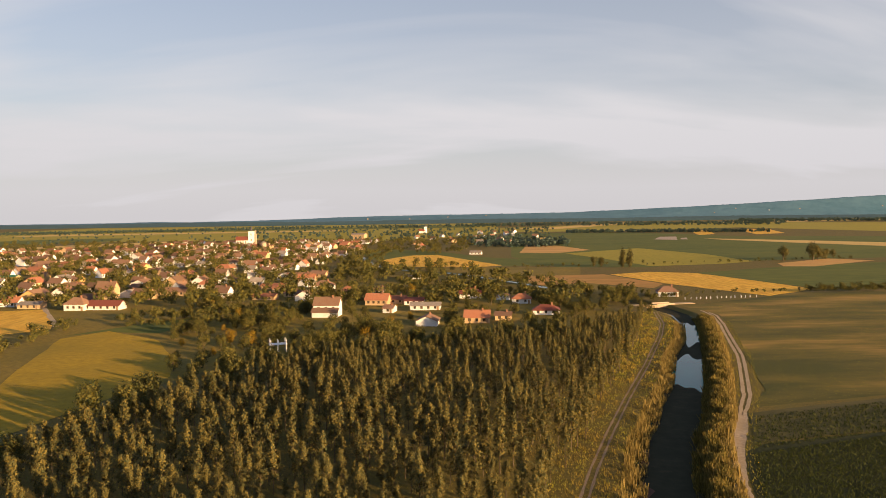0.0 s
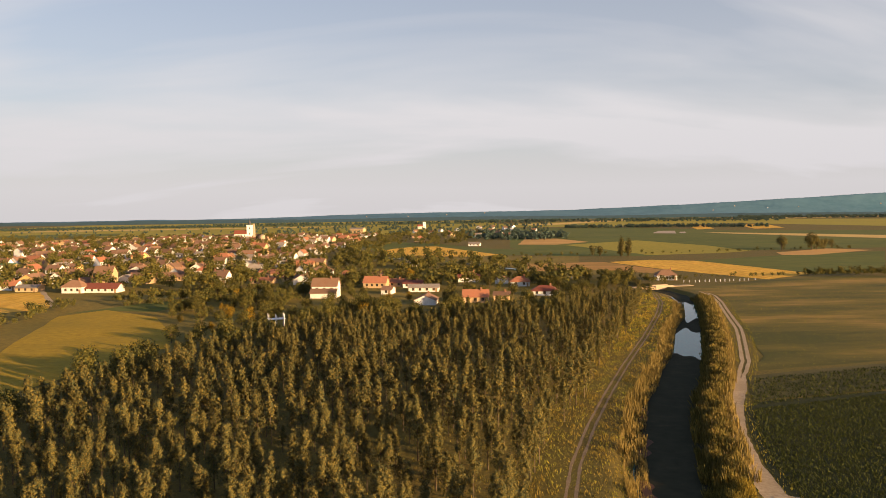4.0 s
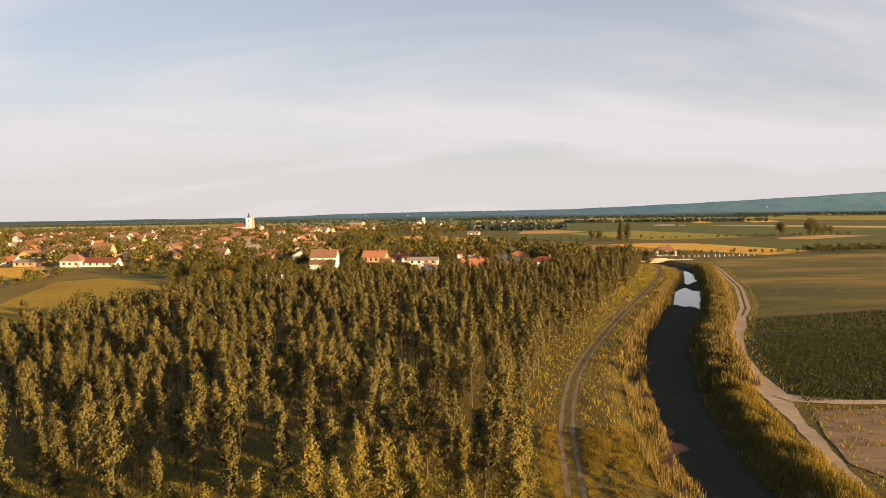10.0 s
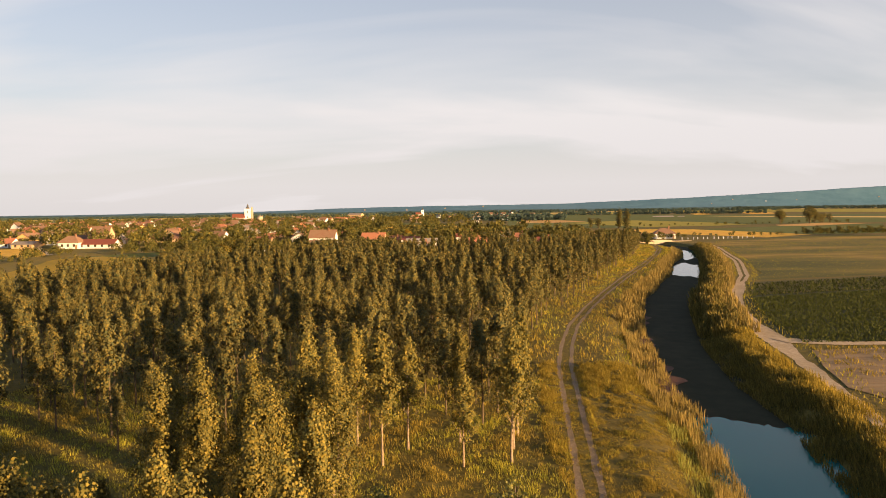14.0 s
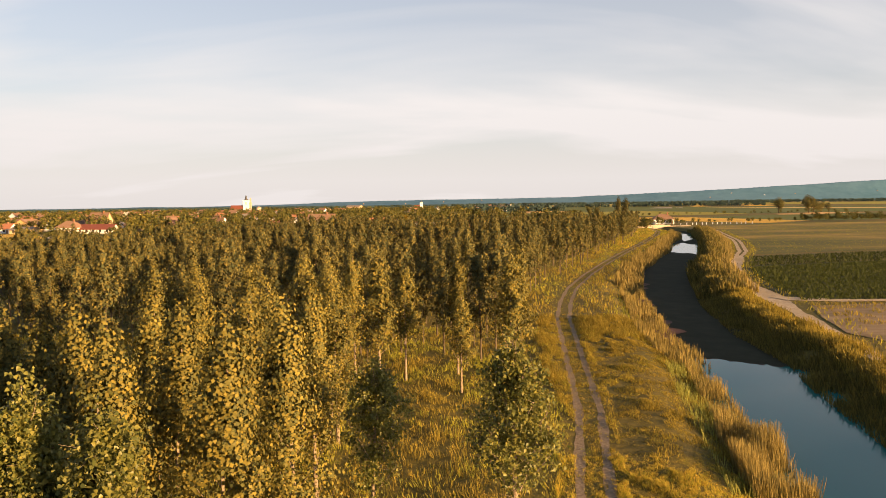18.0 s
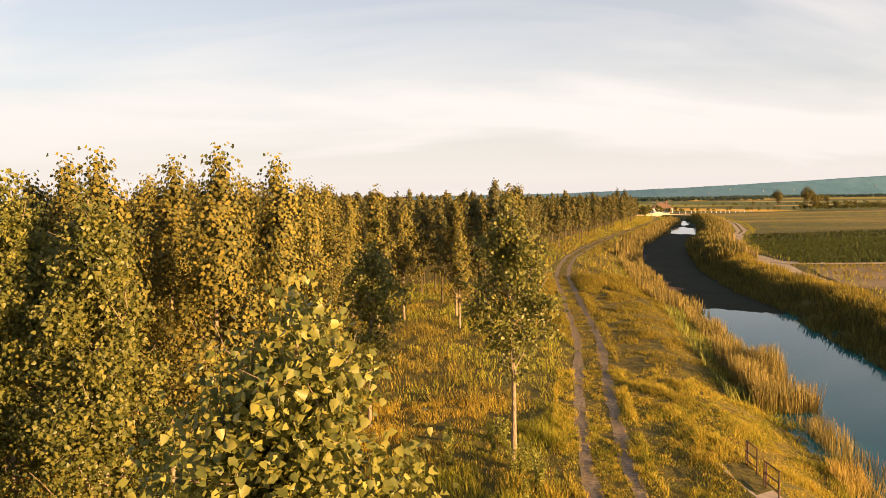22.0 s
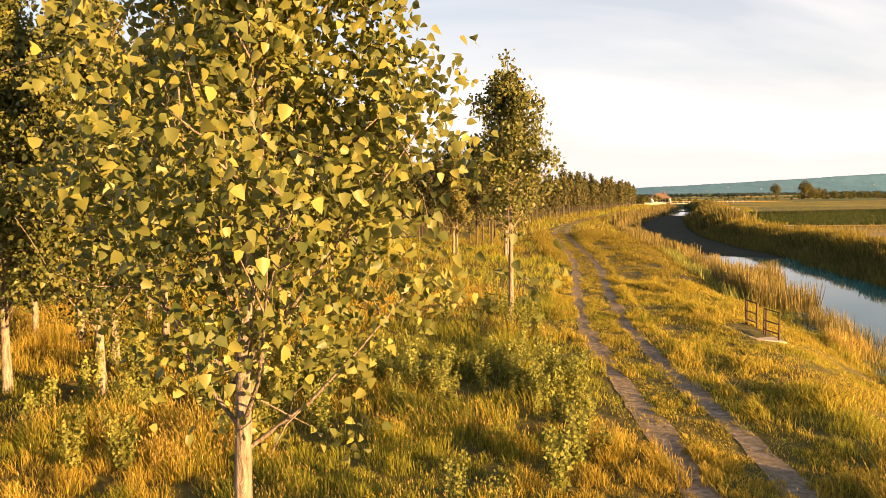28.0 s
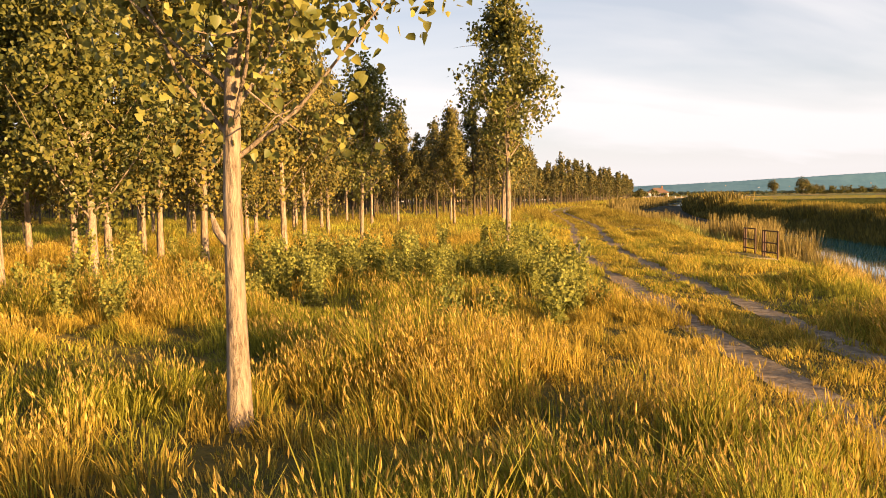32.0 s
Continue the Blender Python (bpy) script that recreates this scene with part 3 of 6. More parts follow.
field("meadow", [(-1200, 2350), (-1200, 2600), (100, 2700), (100, 2420)], M_F_GREEN, "far dark green fields behind the village", z=0.3, seed=72)

# the village stream: dark water between low banks
STREAM_Y = [444, 478, 514, 563, 590, 627, 647, 682, 724, 800, 853]
STREAM_X = [78, 67, 52, 29, 16, -6, -35, -56, -68, -82, -93]
sy = np.arange(446, 852, 4.0)
for name, wide, z, mat, lab in (("stream_bank", 6.5, 0.17, M_F_BANK, "dark overgrown banks of the village stream"), ("stream", 1.8, 0.24, M_WATER, "narrow stream reflecting the sky")):
    o = ribbon(sy, lambda y: np.interp(y, STREAM_Y, STREAM_X) - wide, lambda y: np.interp(y, STREAM_Y, STREAM_X) + wide, z, name, mat, 4, 0.7, 61)
    tagged(o, lab, "stream", kind="structure")

# ---- poplars ----


def poplar_parts(seed, h, crown_base, radius, leaves, leaf, near, limbs=16, lean=0.0, spire=False):
    """Trunk with limbs, and a crown of single leaves: two meshes."""
    rng = np.random.default_rng(seed)
    steps = 9
    zs = np.linspace(0, h * 0.97, steps)
    wob = np.cumsum(rng.normal(0, 0.035, (steps, 2)), 0) * (zs / h)[:, None] * 1.5
    axis = np.c_[wob[:, 0] + lean * np.clip((zs - 3) / (h - 3), 0, 1) ** 1.2, wob[:, 1], zs]
    r0 = 0.0088 * h + 0.008
    rad = r0 * (1 - zs / h) ** 0.85 + 0.008
    rad[0] *= 1.25
    sides = 10 if near else 5
    bits = [tube(axis, rad, sides)]
    anchors, weight, loose = [], [], []
    for i in range(limbs):
        f = (i + rng.uniform(0, 0.8)) / limbs
        z = crown_base - 0.3 + (h * 0.93 - crown_base) * f
        az = i * 2.4 + rng.uniform(-0.5, 0.5)
        # crown outline: widest a third of the way up, drawn in to a blunt tip
        env = radius * (0.62 + 0.38 * math.sin(min(1, f * 1.9) * math.pi * 0.5)) * (1 - max(0, f - 0.35) ** 1.2 * 1.25) * rng.uniform(0.75, 1.15)
        rise = rng.uniform(0.9, 1.5) + 0.8 * f
        if spire:                               # steep limbs, drawn in to a pointed top
            rise = rng.uniform(0.9, 1.6) if near else rng.uniform(1.0, 1.8)
            env, wide = radius, rng.uniform(0.65, 1.2)
            for _ in range(4):                  # the limb ends on a cone
                up = min(1, max(0, (z + env * rise - crown_base) / (h - crown_base)))
                env = 0.5 * env + 0.5 * radius * wide * (1 - up) ** (0.8 if near else 0.72)
        start = np.array([np.interp(z, axis[:, 2], axis[:, 0]), np.interp(z, axis[:, 2], axis[:, 1]), z])
        out = np.array([math.cos(az), math.sin(az), 0])
        ln = max(min(env, (h * 0.99 - z) * 0.31), 0.16)
        rise = max(0.5, min(rise, (h - z) / ln - (0.6 if spire else 1.7)))
        pts = [start + out * ln * q + np.array([0, 0, ln * rise * q ** 1.2]) + rng.normal(0, 0.04 * ln, 3) * q for q in (0, 0.33, 0.66, 1.0)]
        br = np.interp(z, zs, rad) * 0.34
        if leaves > 500:
            bits.append(tube(pts, [br, br * 0.7, br * 0.45, 0.006], 5 if near else 3))
        for q in np.linspace(0.25, 1.05, 9):
            a = start + out * ln * q + np.array([0, 0, ln * rise * q ** 1.2])
            anchors.append(a)
            weight.append(0.35 + q)
            loose.append(0.3 + 0.7 * max(0, 1 - (a[2] - crown_base) / (h - crown_base)) if spire else 1.0)
            if near and rng.random() < 0.55:
                tip = a + rng.normal(0, 0.28, 3) + np.array([0, 0, 0.15])
                bits.append(tube([a, (a + tip) / 2 + rng.normal(0, 0.03, 3), tip], [0.012, 0.008, 0.004], 3))
    for z in np.linspace(h * 0.8, h * 0.99, 6):
        anchors.append(np.array([axis[-1, 0], axis[-1, 1], z]))
        weight.append(1.2 if spire else 0.55)
        loose.append(0.2)
    for q in range(6 if spire else 0):          # upright side leaders: the crown ends in several points
        az, top = q * 2.1 + rng.uniform(0, 1), h * rng.uniform(0.7, 0.93)
        far = radius * (1 - (top - crown_base) / (h - crown_base)) * rng.uniform(0.7, 1.1) + 0.12
        for z in np.linspace(top - 0.17 * h, top, 8):
            anchors.append(np.array([axis[-1, 0] * z / h + math.cos(az) * far, axis[-1, 1] * z / h + math.sin(az) * far, z]))
            weight.append(1.1)
            loose.append(0.22)
    anchors, weight, loose = np.array(anchors), np.array(weight), np.array(loose)
    # twigs: small bunches about each anchor, with gaps between them
    bunch = max(len(anchors) // 2, int(leaves / (30 if near else 22 if leaves > 8000 else 13)))
    at = rng.choice(len(anchors), bunch, p=weight / weight.sum())
    spread = (0.11 if near else 0.14) * radius + 0.07
    cent = anchors[at] + rng.normal(0, 1, (bunch, 3)) * np.array([spread, spread, spread * 1.15]) * loose[at][:, None]
    pick = rng.integers(0, bunch, leaves)
    tight = 0.15 if near else 0.17 if leaves > 8000 else 0.14
    pts = cent[pick] + rng.normal(0, tight, (leaves, 3))
    pts[:, 2] = np.clip(pts[:, 2], crown_base * rng.uniform(0.86 if near else 0.72, 1.0, leaves), h * 1.02)
    tv, tf = join_np(bits)
    skin = None
    if not near:                                # outward from the trunk's line, tilted up, and from each bunch's own middle
        skin = np.c_[pts[:, 0] - np.interp(pts[:, 2], axis[:, 2], axis[:, 0]), pts[:, 1] - np.interp(pts[:, 2], axis[:, 2], axis[:, 1]), np.zeros(leaves)]
        skin /= np.linalg.norm(skin, axis=1)[:, None] + 1e-9
        skin = skin + np.array([0, 0, 0.35]) + (pts - cent[pick]) / tight * 0.35
    lv, lf = leaf_cloud(rng, pts, leaf, near, 0.6 if near else -0.8 if spire else 0.3, skin)
    return (tv, tf), (lv, lf)


class Kind:
    """One tree shape, ready to be set out many times."""

    def __init__(self, *a, crown_mat=None, **k):
        (tv, tf), (lv, lf) = poplar_parts(*a, **k)
        self.raw = (tv, tf, lv, lf)
        # farther poplar trunks take the dark bark in place of their shade
        self.mats = (M_BRANCH if crown_mat is M_LEAF_FAR else M_BARK, crown_mat or M_LEAF)
        self.trunk = self.crown = None

    def set_out(self, name, label, group, m):
        if not self.trunk:
            tv, tf, lv, lf = self.raw
            self.trunk = mesh_np("trunk", tv, tf, self.mats[0], smooth=True)
            self.crown = mesh_np("crown", lv, lf, self.mats[1])
        e = empty(name, m)
        for nm, me in (("trunk", self.trunk), ("crown", self.crown)):
            under(new(nm, me), e)
        return tagged(e, label, "tree", group)


TREES_NEAR = [(-1.65, 6.3, 8.6, 0), (-7.35, 16.5, 9.6, 1), (-9.9, 17.4, 9.8, 2), (2.5, 26.4, 8.8, 3), (-2.9, 30.1, 7.4, 4)]
MORE_CLOSE = [(-12.1, 37.7), (-12.9, 24.4), (-8.6, 20.2), (-6.0, 42.9), (-15.8, 18.4), (-8.6, 24.0), (-8.2, 44.5), (-10.5, 41.5), (-13.5, 43.0), (-11.5, 47.0), (-7.2, 48.5), (-15.0, 39.0), (-16.5, 45.0)]
TREES_CLOSE = [(-7.4, 28.6), (-5.9, 34.5), (-10.8, 23.0), (-13.2, 18.6), (-15.0, 26.0), (-17.5, 21.0), (-9.0, 38.5), (-19.5, 29.0), (-4.9, 24.8), (-7.9, 32.2), (-10.4, 27.4), (-6.2, 20.6)] + MORE_CLOSE
near_kinds = [Kind(101, 8.4, 2.5, 2.5, 21000, 0.086, True, limbs=38, spire=True, lean=0.55), Kind(102, 9.6, 1.5, 2.0, 24000, 0.105, True, limbs=34, spire=True), Kind(103, 9.8, 1.6, 2.0, 22000, 0.105, True, limbs=34, spire=True), Kind(104, 9.2, 3.2, 2.6, 8500, 0.125, True, limbs=30, spire=True), Kind(105, 7.4, 2.2, 1.45, 5000, 0.13, True, limbs=22)]
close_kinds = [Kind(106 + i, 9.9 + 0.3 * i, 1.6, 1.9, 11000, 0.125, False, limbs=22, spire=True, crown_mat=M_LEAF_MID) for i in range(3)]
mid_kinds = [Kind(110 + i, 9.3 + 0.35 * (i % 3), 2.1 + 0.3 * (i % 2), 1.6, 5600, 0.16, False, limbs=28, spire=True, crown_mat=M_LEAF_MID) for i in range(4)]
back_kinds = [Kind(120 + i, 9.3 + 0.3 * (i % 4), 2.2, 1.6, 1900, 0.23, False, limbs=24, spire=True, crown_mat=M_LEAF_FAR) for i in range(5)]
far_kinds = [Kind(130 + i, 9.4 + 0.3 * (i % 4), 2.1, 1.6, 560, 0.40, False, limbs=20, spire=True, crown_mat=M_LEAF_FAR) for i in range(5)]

tree_rng = random.Random(5)


def left_edge(y):
    return np.interp(y, [0, 60, 150, 176, 216, 256, 290, 300], [-40, -52, -97, -92, -76, -62, -45, -20])


def right_edge(y):
    return np.interp(y, [0, 26, 57, 90, 109, 136, 150, 202, 248, 300, 356], [-3, 2.6, 5.5, 9.0, 11.5, 19.5, 26, 42, 60, 76, 92])


def back_edge(x):
    return np.interp(x, [-100, -83, -79, -70, -58, -49, -34, -11, 5, 23, 36, 45, 57, 73, 95], [130, 141, 165, 191, 213, 232, 250, 260, 270, 273, 280, 290, 309, 320, 350])


spots = []
row = 0
y = 14.0
while y < 362:
    x = -112 + (row * 1.75) % 4.6
    while x < 96:
        px, py = x + tree_rng.uniform(-1.0, 1.0), y + tree_rng.uniform(-1.0, 1.0)
        x += 4.6
        if not (left_edge(py) < px < right_edge(py)) or py > back_edge(px) or px < -0.64 * py - 14:
            continue
        if (py < 24 and px > -10.8) or (py < 52 and px > -6.6):
            continue
        if any((px - a) ** 2 + (py - b) ** 2 < 9 for a, b, *_ in TREES_NEAR + TREES_CLOSE):
            continue
        sparse = 0.84 if (-34 < px < -11.8 and 30 < py < 60) else 0.12
        if tree_rng.random() < sparse:
            continue
        small = 0.55 if tree_rng.random() < (0.7 if sparse > 0.5 else 0.1) else 1
        spots.append((px, py, small * tree_rng.uniform(0.72, 1.12)))
    y += 4.5
    row += 1
y = 58.0
while y < 345:
    px = float(right_edge(y)) - 0.4 + tree_rng.uniform(-0.9, 0.5)
    if all((px - a) ** 2 + (y - b) ** 2 > 7 for a, b, _ in spots) and tree_rng.random() < 0.85:
        spots.append((px, y, tree_rng.uniform(0.75, 1.1)))
    y += 3.9 + tree_rng.uniform(-0.6, 0.6)
spots.sort(key=lambda s: math.hypot(s[0], s[1]))

for px, py, h, k in TREES_NEAR:
    kd = near_kinds[k]
    e = kd.set_out("poplar_tree", "slender young poplar with pale bark and golden-lit leaves in tall grass", "plantation poplars",
               pose(px, py, float(ground_z(px, py)) - 0.05, 0, 0, 0 if py < 10 else 77 * k + py))
    if k == 0:                                  # a snapped side branch low on the trunk
        v, f = tube([(-0.05, -0.03, 1.62), (-0.13, -0.05, 1.72), (-0.17, -0.05, 1.86)], [0.045, 0.035, 0.012], 7)
        tagged(under(new("branch_stub", mesh_np("branch_stub", v, f, M_BARK, smooth=True)), e), "snapped pale branch stub")
for i, (px, py) in enumerate(TREES_CLOSE):
    close_kinds[i % 3].set_out("poplar_tree", "leafy young poplar at the front of the plantation", "plantation poplars", pose(px, py, float(ground_z(px, py)) - 0.05, 0, 0, 61 * i))
joined = []
for i, (px, py, s) in enumerate(spots):
    d = math.hypot(px, py)
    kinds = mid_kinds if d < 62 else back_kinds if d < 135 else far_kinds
    kd = kinds[tree_rng.randrange(len(kinds))]
    turn = tree_rng.uniform(0, 360)
    m = pose(px, py, float(ground_z(px, py)) - 0.05, 0, 0, turn) @ Matrix.Diagonal((s ** 0.7, s ** 0.7, s, 1))
    if i < 286:
        lab = "small stunted young poplar among dry grass" if s < 0.7 else "young poplar in a planted row, olive-gold crown"
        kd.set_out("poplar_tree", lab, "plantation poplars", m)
    else:
        joined.append((kd, m))
# trunks here also carry the dark bark that stands for shade
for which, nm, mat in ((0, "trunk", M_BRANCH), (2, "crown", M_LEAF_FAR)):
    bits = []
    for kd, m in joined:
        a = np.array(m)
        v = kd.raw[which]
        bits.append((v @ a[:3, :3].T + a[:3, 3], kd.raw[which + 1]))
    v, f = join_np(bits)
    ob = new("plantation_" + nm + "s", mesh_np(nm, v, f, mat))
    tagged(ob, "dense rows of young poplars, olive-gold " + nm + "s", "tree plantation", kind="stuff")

# ---- grass, reeds ----


def tussock(x, y, s):
    """The tuft that each blade belongs to: its centre offset in tuft widths, and two random numbers."""
    best = np.full(len(x), 9.0)
    ox, oy, a, b = (np.zeros(len(x)) for _ in range(4))
    for i in (-1, 0, 1):
        for j in (-1, 0, 1):
            cx, cy = np.floor(x / s) + i, np.floor(y / s) + j
            r1 = np.sin(cx * 127.1 + cy * 311.7) * 43758.5453 % 1
            r2 = np.sin(cx * 269.5 + cy * 183.3) * 24634.6345 % 1
            dx, dy = x / s - cx - r1, y / s - cy - r2
            d = np.hypot(dx, dy)
            k = d < best
            best = np.where(k, d, best)
            ox, oy = np.where(k, dx, ox), np.where(k, dy, oy)
            a, b = np.where(k, (r1 * 7.31 + r2 * 3.7) % 1, a), np.where(k, (r1 * 2.9 + r2 * 9.13) % 1, b)
    return ox, oy, best, a, b


def blades(rng, x, y, h, w, lean=0.35, z=None, wind=(-0.25, 0.1), out=None):
    """Grass blades: a bent quad and a tip triangle each, given as quads."""
    n = len(x)
    z = ground_z(x, y) if z is None else z
    az = rng.uniform(0, 2 * math.pi, n)
    side = np.c_[np.cos(az), np.sin(az), np.zeros(n)] * (w / 2)[:, None]
    drift = np.c_[np.sin(x * 1.1 + 2 * np.sin(y * 0.7)), np.cos(y * 1.3 + 1.5 * np.sin(x * 0.9))]      # tufts lean together
    tilt = rng.normal(0, lean * 0.7, (n, 2)) + np.array(wind) * lean + drift * lean * 0.28
    if out is not None:
        tilt = tilt + out
    base = np.c_[x, y, z - 0.03]
    mid = base + np.c_[tilt[:, 0] * h * 0.35, tilt[:, 1] * h * 0.35, h * 0.6]
    tip = base + np.c_[tilt[:, 0] * h, tilt[:, 1] * h, h]
    v = np.stack([base - side, base + side, mid + side * 0.8, mid - side * 0.8, tip + side * 0.15, tip - side * 0.15], 1).reshape(-1, 3)
    k = np.arange(n)[:, None] * 6
    if n and w.mean() > 0.027:                  # far off: one blade face is enough
        v = np.stack([base - side, base + side, tip + side * 0.3, tip - side * 0.3], 1).reshape(-1, 3)
        return v, np.arange(4 * n).reshape(-1, 4), tip
    return v, np.concatenate([k + np.array((0, 1, 2, 3)), k + np.array((3, 2, 4, 5))]), tip


def scatter(rng, n, lo, hi, keep):
    x, y = rng.uniform(lo[0], hi[0], n), rng.uniform(lo[1], hi[1], n)
    k = keep(x, y)
    return x[k], y[k]


def off_track(x, y, gap=0.16):
    t = np.abs(np.abs(x - np.interp(y, TRACK_Y, TRACK_X)) - 0.72)
    return t > gap + 0.06 * np.sin(y * 1.3 + x) + 0.09 * np.sin(y * 7.7 + 5 * x) * np.sin(y * 4.1)


def dry(x, y, add=0.0):
    c, w = canal(y)
    return x < c - w - 0.3 - add


def patch(x, y):
    return 0.5 + 0.5 * np.sin(x * 0.8 + 1.7 * np.sin(y * 0.45)) * np.sin(y * 0.6 + 1.1 * np.sin(x * 0.5))


def in_view(x, y, m=2.0):
    return np.abs(x) < 0.60 * y + m


g = np.random.default_rng(31)


def short_here(x, y):
    """Trodden turf: the strip by the steps and between the ruts."""
    t = np.abs(x - np.interp(y, TRACK_Y, TRACK_X))
    c, w = canal(y)
    turf = (y > 14) & (y < 75) & (x > np.interp(y, TRACK_Y, TRACK_X) + 1.6) & (x < c - w - 2.0)
    edge = np.clip(0.38 + (t - 1.0) * 0.55, 0.38, 1.0)
    return np.where(t < 0.7, 0.27, np.where(turf, 0.22 + 0.6 * patch(x * 1.9 + 5, y * 1.6) ** 2, edge))


SLAB = (9.45, 22.4, 10.4, 25.8)


def stand(x, y):
    """Where the tall seeding grass stands; low green undergrowth elsewhere, and round the first trunk."""
    s = patch(x * 1.25 + 4, y * 1.1 + 2) * 0.6 + 0.4 * patch(x * 0.45 + 1, y * 0.6)
    return s - 0.30 * np.exp(-((x + 1.3) ** 2 + (y - 5.6) ** 2) / 1.6)


def grass_layer(name, n, lo, hi, hmin, hmax, w, mat, label, ears=None, keepf=None, lean=0.35, tuft=0.42):
    def keep(x, y):
        k = off_track(x, y) & dry(x, y) & in_view(x, y)
        k &= ~((x > SLAB[0]) & (x < SLAB[2]) & (y > SLAB[1]) & (y < SLAB[3]))
        return k & keepf(x, y) if keepf else k
    x, y = scatter(g, n, lo, hi, keep)
    p = patch(x, y) * 0.55 + 0.45 * patch(x * 2.7 + 3, y * 2.4 + 1)
    k = (p ** 0.6 > g.uniform(0.0, 0.85, len(x))) | (y > 82)        # tussocks, thin between them
    x, y, p = x[k], y[k], p[k]
    h = (hmin * 0.6 + (hmax - hmin * 0.6) * (0.15 + 0.95 * p) * g.uniform(0.6, 1.2, len(x))) * short_here(x, y)
    tall = np.clip((stand(x, y) - 0.38) * 5, 0, 1)
    h = np.where(y < 34, h * (0.48 + 0.62 * tall), h)
    ox, oy, far, a, b = tussock(x, y, tuft)
    if tuft > 0.5:                            # farther off: separate clumps on dark soil
        k = far < 0.42 + 0.35 * a
        x, y, h, ox, oy, far, a, tall = (q[k] for q in (x, y, h, ox, oy, far, a, tall))
        h = h * (0.8 + 0.7 * a) * np.clip(1.3 - 0.9 * far, 0.4, 1.3)
    else:
        k = far < 0.50 + 0.30 * a
        x, y, h, ox, oy, far, a, tall = (q[k] for q in (x, y, h, ox, oy, far, a, tall))
        h = h * (0.40 + 0.95 * a) * np.clip(1.35 - 1.15 * far, 0.28, 1.3)
    v, f, tip = blades(g, x, y, h, np.full(len(x), w) * g.uniform(0.6, 1.3, len(x)), lean, out=np.c_[ox, oy] * 0.55)
    ob = tagged(new(name, mesh_np(name, v, f, mat)), label, "grass", kind="stuff")
    if ears:
        s = tip[(g.random(len(tip)) < ears[0] * np.clip(tall * 1.4, 0.04, 1)) & (h > 0.26)]
        n2 = len(s)
        az = g.uniform(0, 2 * math.pi, n2)
        ln, wd = ears[1] * g.uniform(0.7, 1.3, n2), ears[2]
        d = np.c_[-0.12 + g.normal(0, 0.22, n2), 0.05 + g.normal(0, 0.22, n2), g.uniform(0.7, 1.1, n2)]
        d /= np.linalg.norm(d, axis=1)[:, None]
        sd = np.c_[np.cos(az), np.sin(az), np.zeros(n2)] * wd
        s2 = np.cross(d, sd)
        e = s + d * ln[:, None]
        m = s + d * ln[:, None] * 0.45
        vv = np.stack([s, m + sd, e, m - sd, m + s2, m - s2], 1).reshape(-1, 3)
        k = np.arange(n2)[:, None] * 6
        tagged(new("seed_heads", mesh_np("seed_heads", vv, np.concatenate([k + np.array((0, 1, 2, 3)), k + np.array((0, 4, 2, 5))]), M_EAR)), "pale golden seed heads of wild grasses", "grass", kind="stuff")
    return ob


lush = lambda x, y: patch(x * 0.6 + 9, y * 0.5 + 4) + np.clip(x * 0.035, -0.15, 0.2) * (y < 34)
by_tuft = lambda x, y: 0.55 * tussock(x, y, 0.42)[4] + 0.45 * g.random(len(x))
green_bias = lambda x, y: lush(x, y) > 0.1 + 0.85 * by_tuft(x, y)
gold_bias = lambda x, y: lush(x, y) < 0.05 + 0.85 * by_tuft(x, y)
beside = lambda x, y: (x > right_edge(y) - 5) | (g.random(len(x)) < 0.15)
grass_layer("dry_grass", 230000, (-8, 2.4), (9, 14), 0.22, 0.62, 0.011, M_GRASS, "tall golden dry grass with seed heads", (0.5, 0.075, 0.008), gold_bias, 0.3, tuft=0.48)
grass_layer("green_grass", 230000, (-8, 2.4), (9, 14), 0.18, 0.5, 0.012, M_GRASS_GREEN, "fresh green grass blades in the meadow", (0.36, 0.075, 0.0075), green_bias, 0.3, tuft=0.48)
grass_layer("dry_grass", 190000, (-18, 14), (20, 34), 0.2, 0.5, 0.018, M_GRASS, "tall golden dry grass", (0.2, 0.09, 0.011), gold_bias, tuft=0.8)
grass_layer("green_grass", 220000, (-18, 14), (20, 34), 0.18, 0.44, 0.02, M_GRASS_GREEN, "green grass under the poplars", None, green_bias, tuft=0.8)
grass_layer("dry_grass", 210000, (-45, 34), (26, 82), 0.16, 0.40, 0.034, M_GRASS_DULL, "golden grass between poplar rows", None, gold_bias, tuft=1.1)
grass_layer("green_grass", 210000, (-45, 34), (26, 82), 0.14, 0.36, 0.036, M_GRASS_GREEN, "olive grass between poplar rows", None, green_bias, tuft=1.1)
grass_layer("dry_grass", 170000, (-95, 82), (70, 215), 0.25, 0.55, 0.10, M_GRASS_DULL, "golden grass along the track and among poplars, shade-dulled colour", None, lambda x, y: beside(x, y) & gold_bias(x, y), tuft=1.7)
grass_layer("green_grass", 120000, (-95, 82), (70, 215), 0.2, 0.45, 0.10, M_GRASS_GREEN, "olive grass along the track", None, lambda x, y: beside(x, y) & green_bias(x, y), tuft=1.7)

grass_layer("dry_grass", 60000, (20, 215), (100, 366), 0.3, 0.6, 0.2, M_GRASS_DULL, "golden grass along the far track, shade-dulled colour", None, lambda x, y: (x > right_edge(y) - 6) & (gold_bias(x, y)), tuft=2.2)
grass_layer("green_grass", 50000, (20, 215), (100, 366), 0.3, 0.5, 0.2, M_GRASS_GREEN, "olive grass along the far track", None, lambda x, y: (x > right_edge(y) - 6) & (green_bias(x, y)), tuft=2.2)

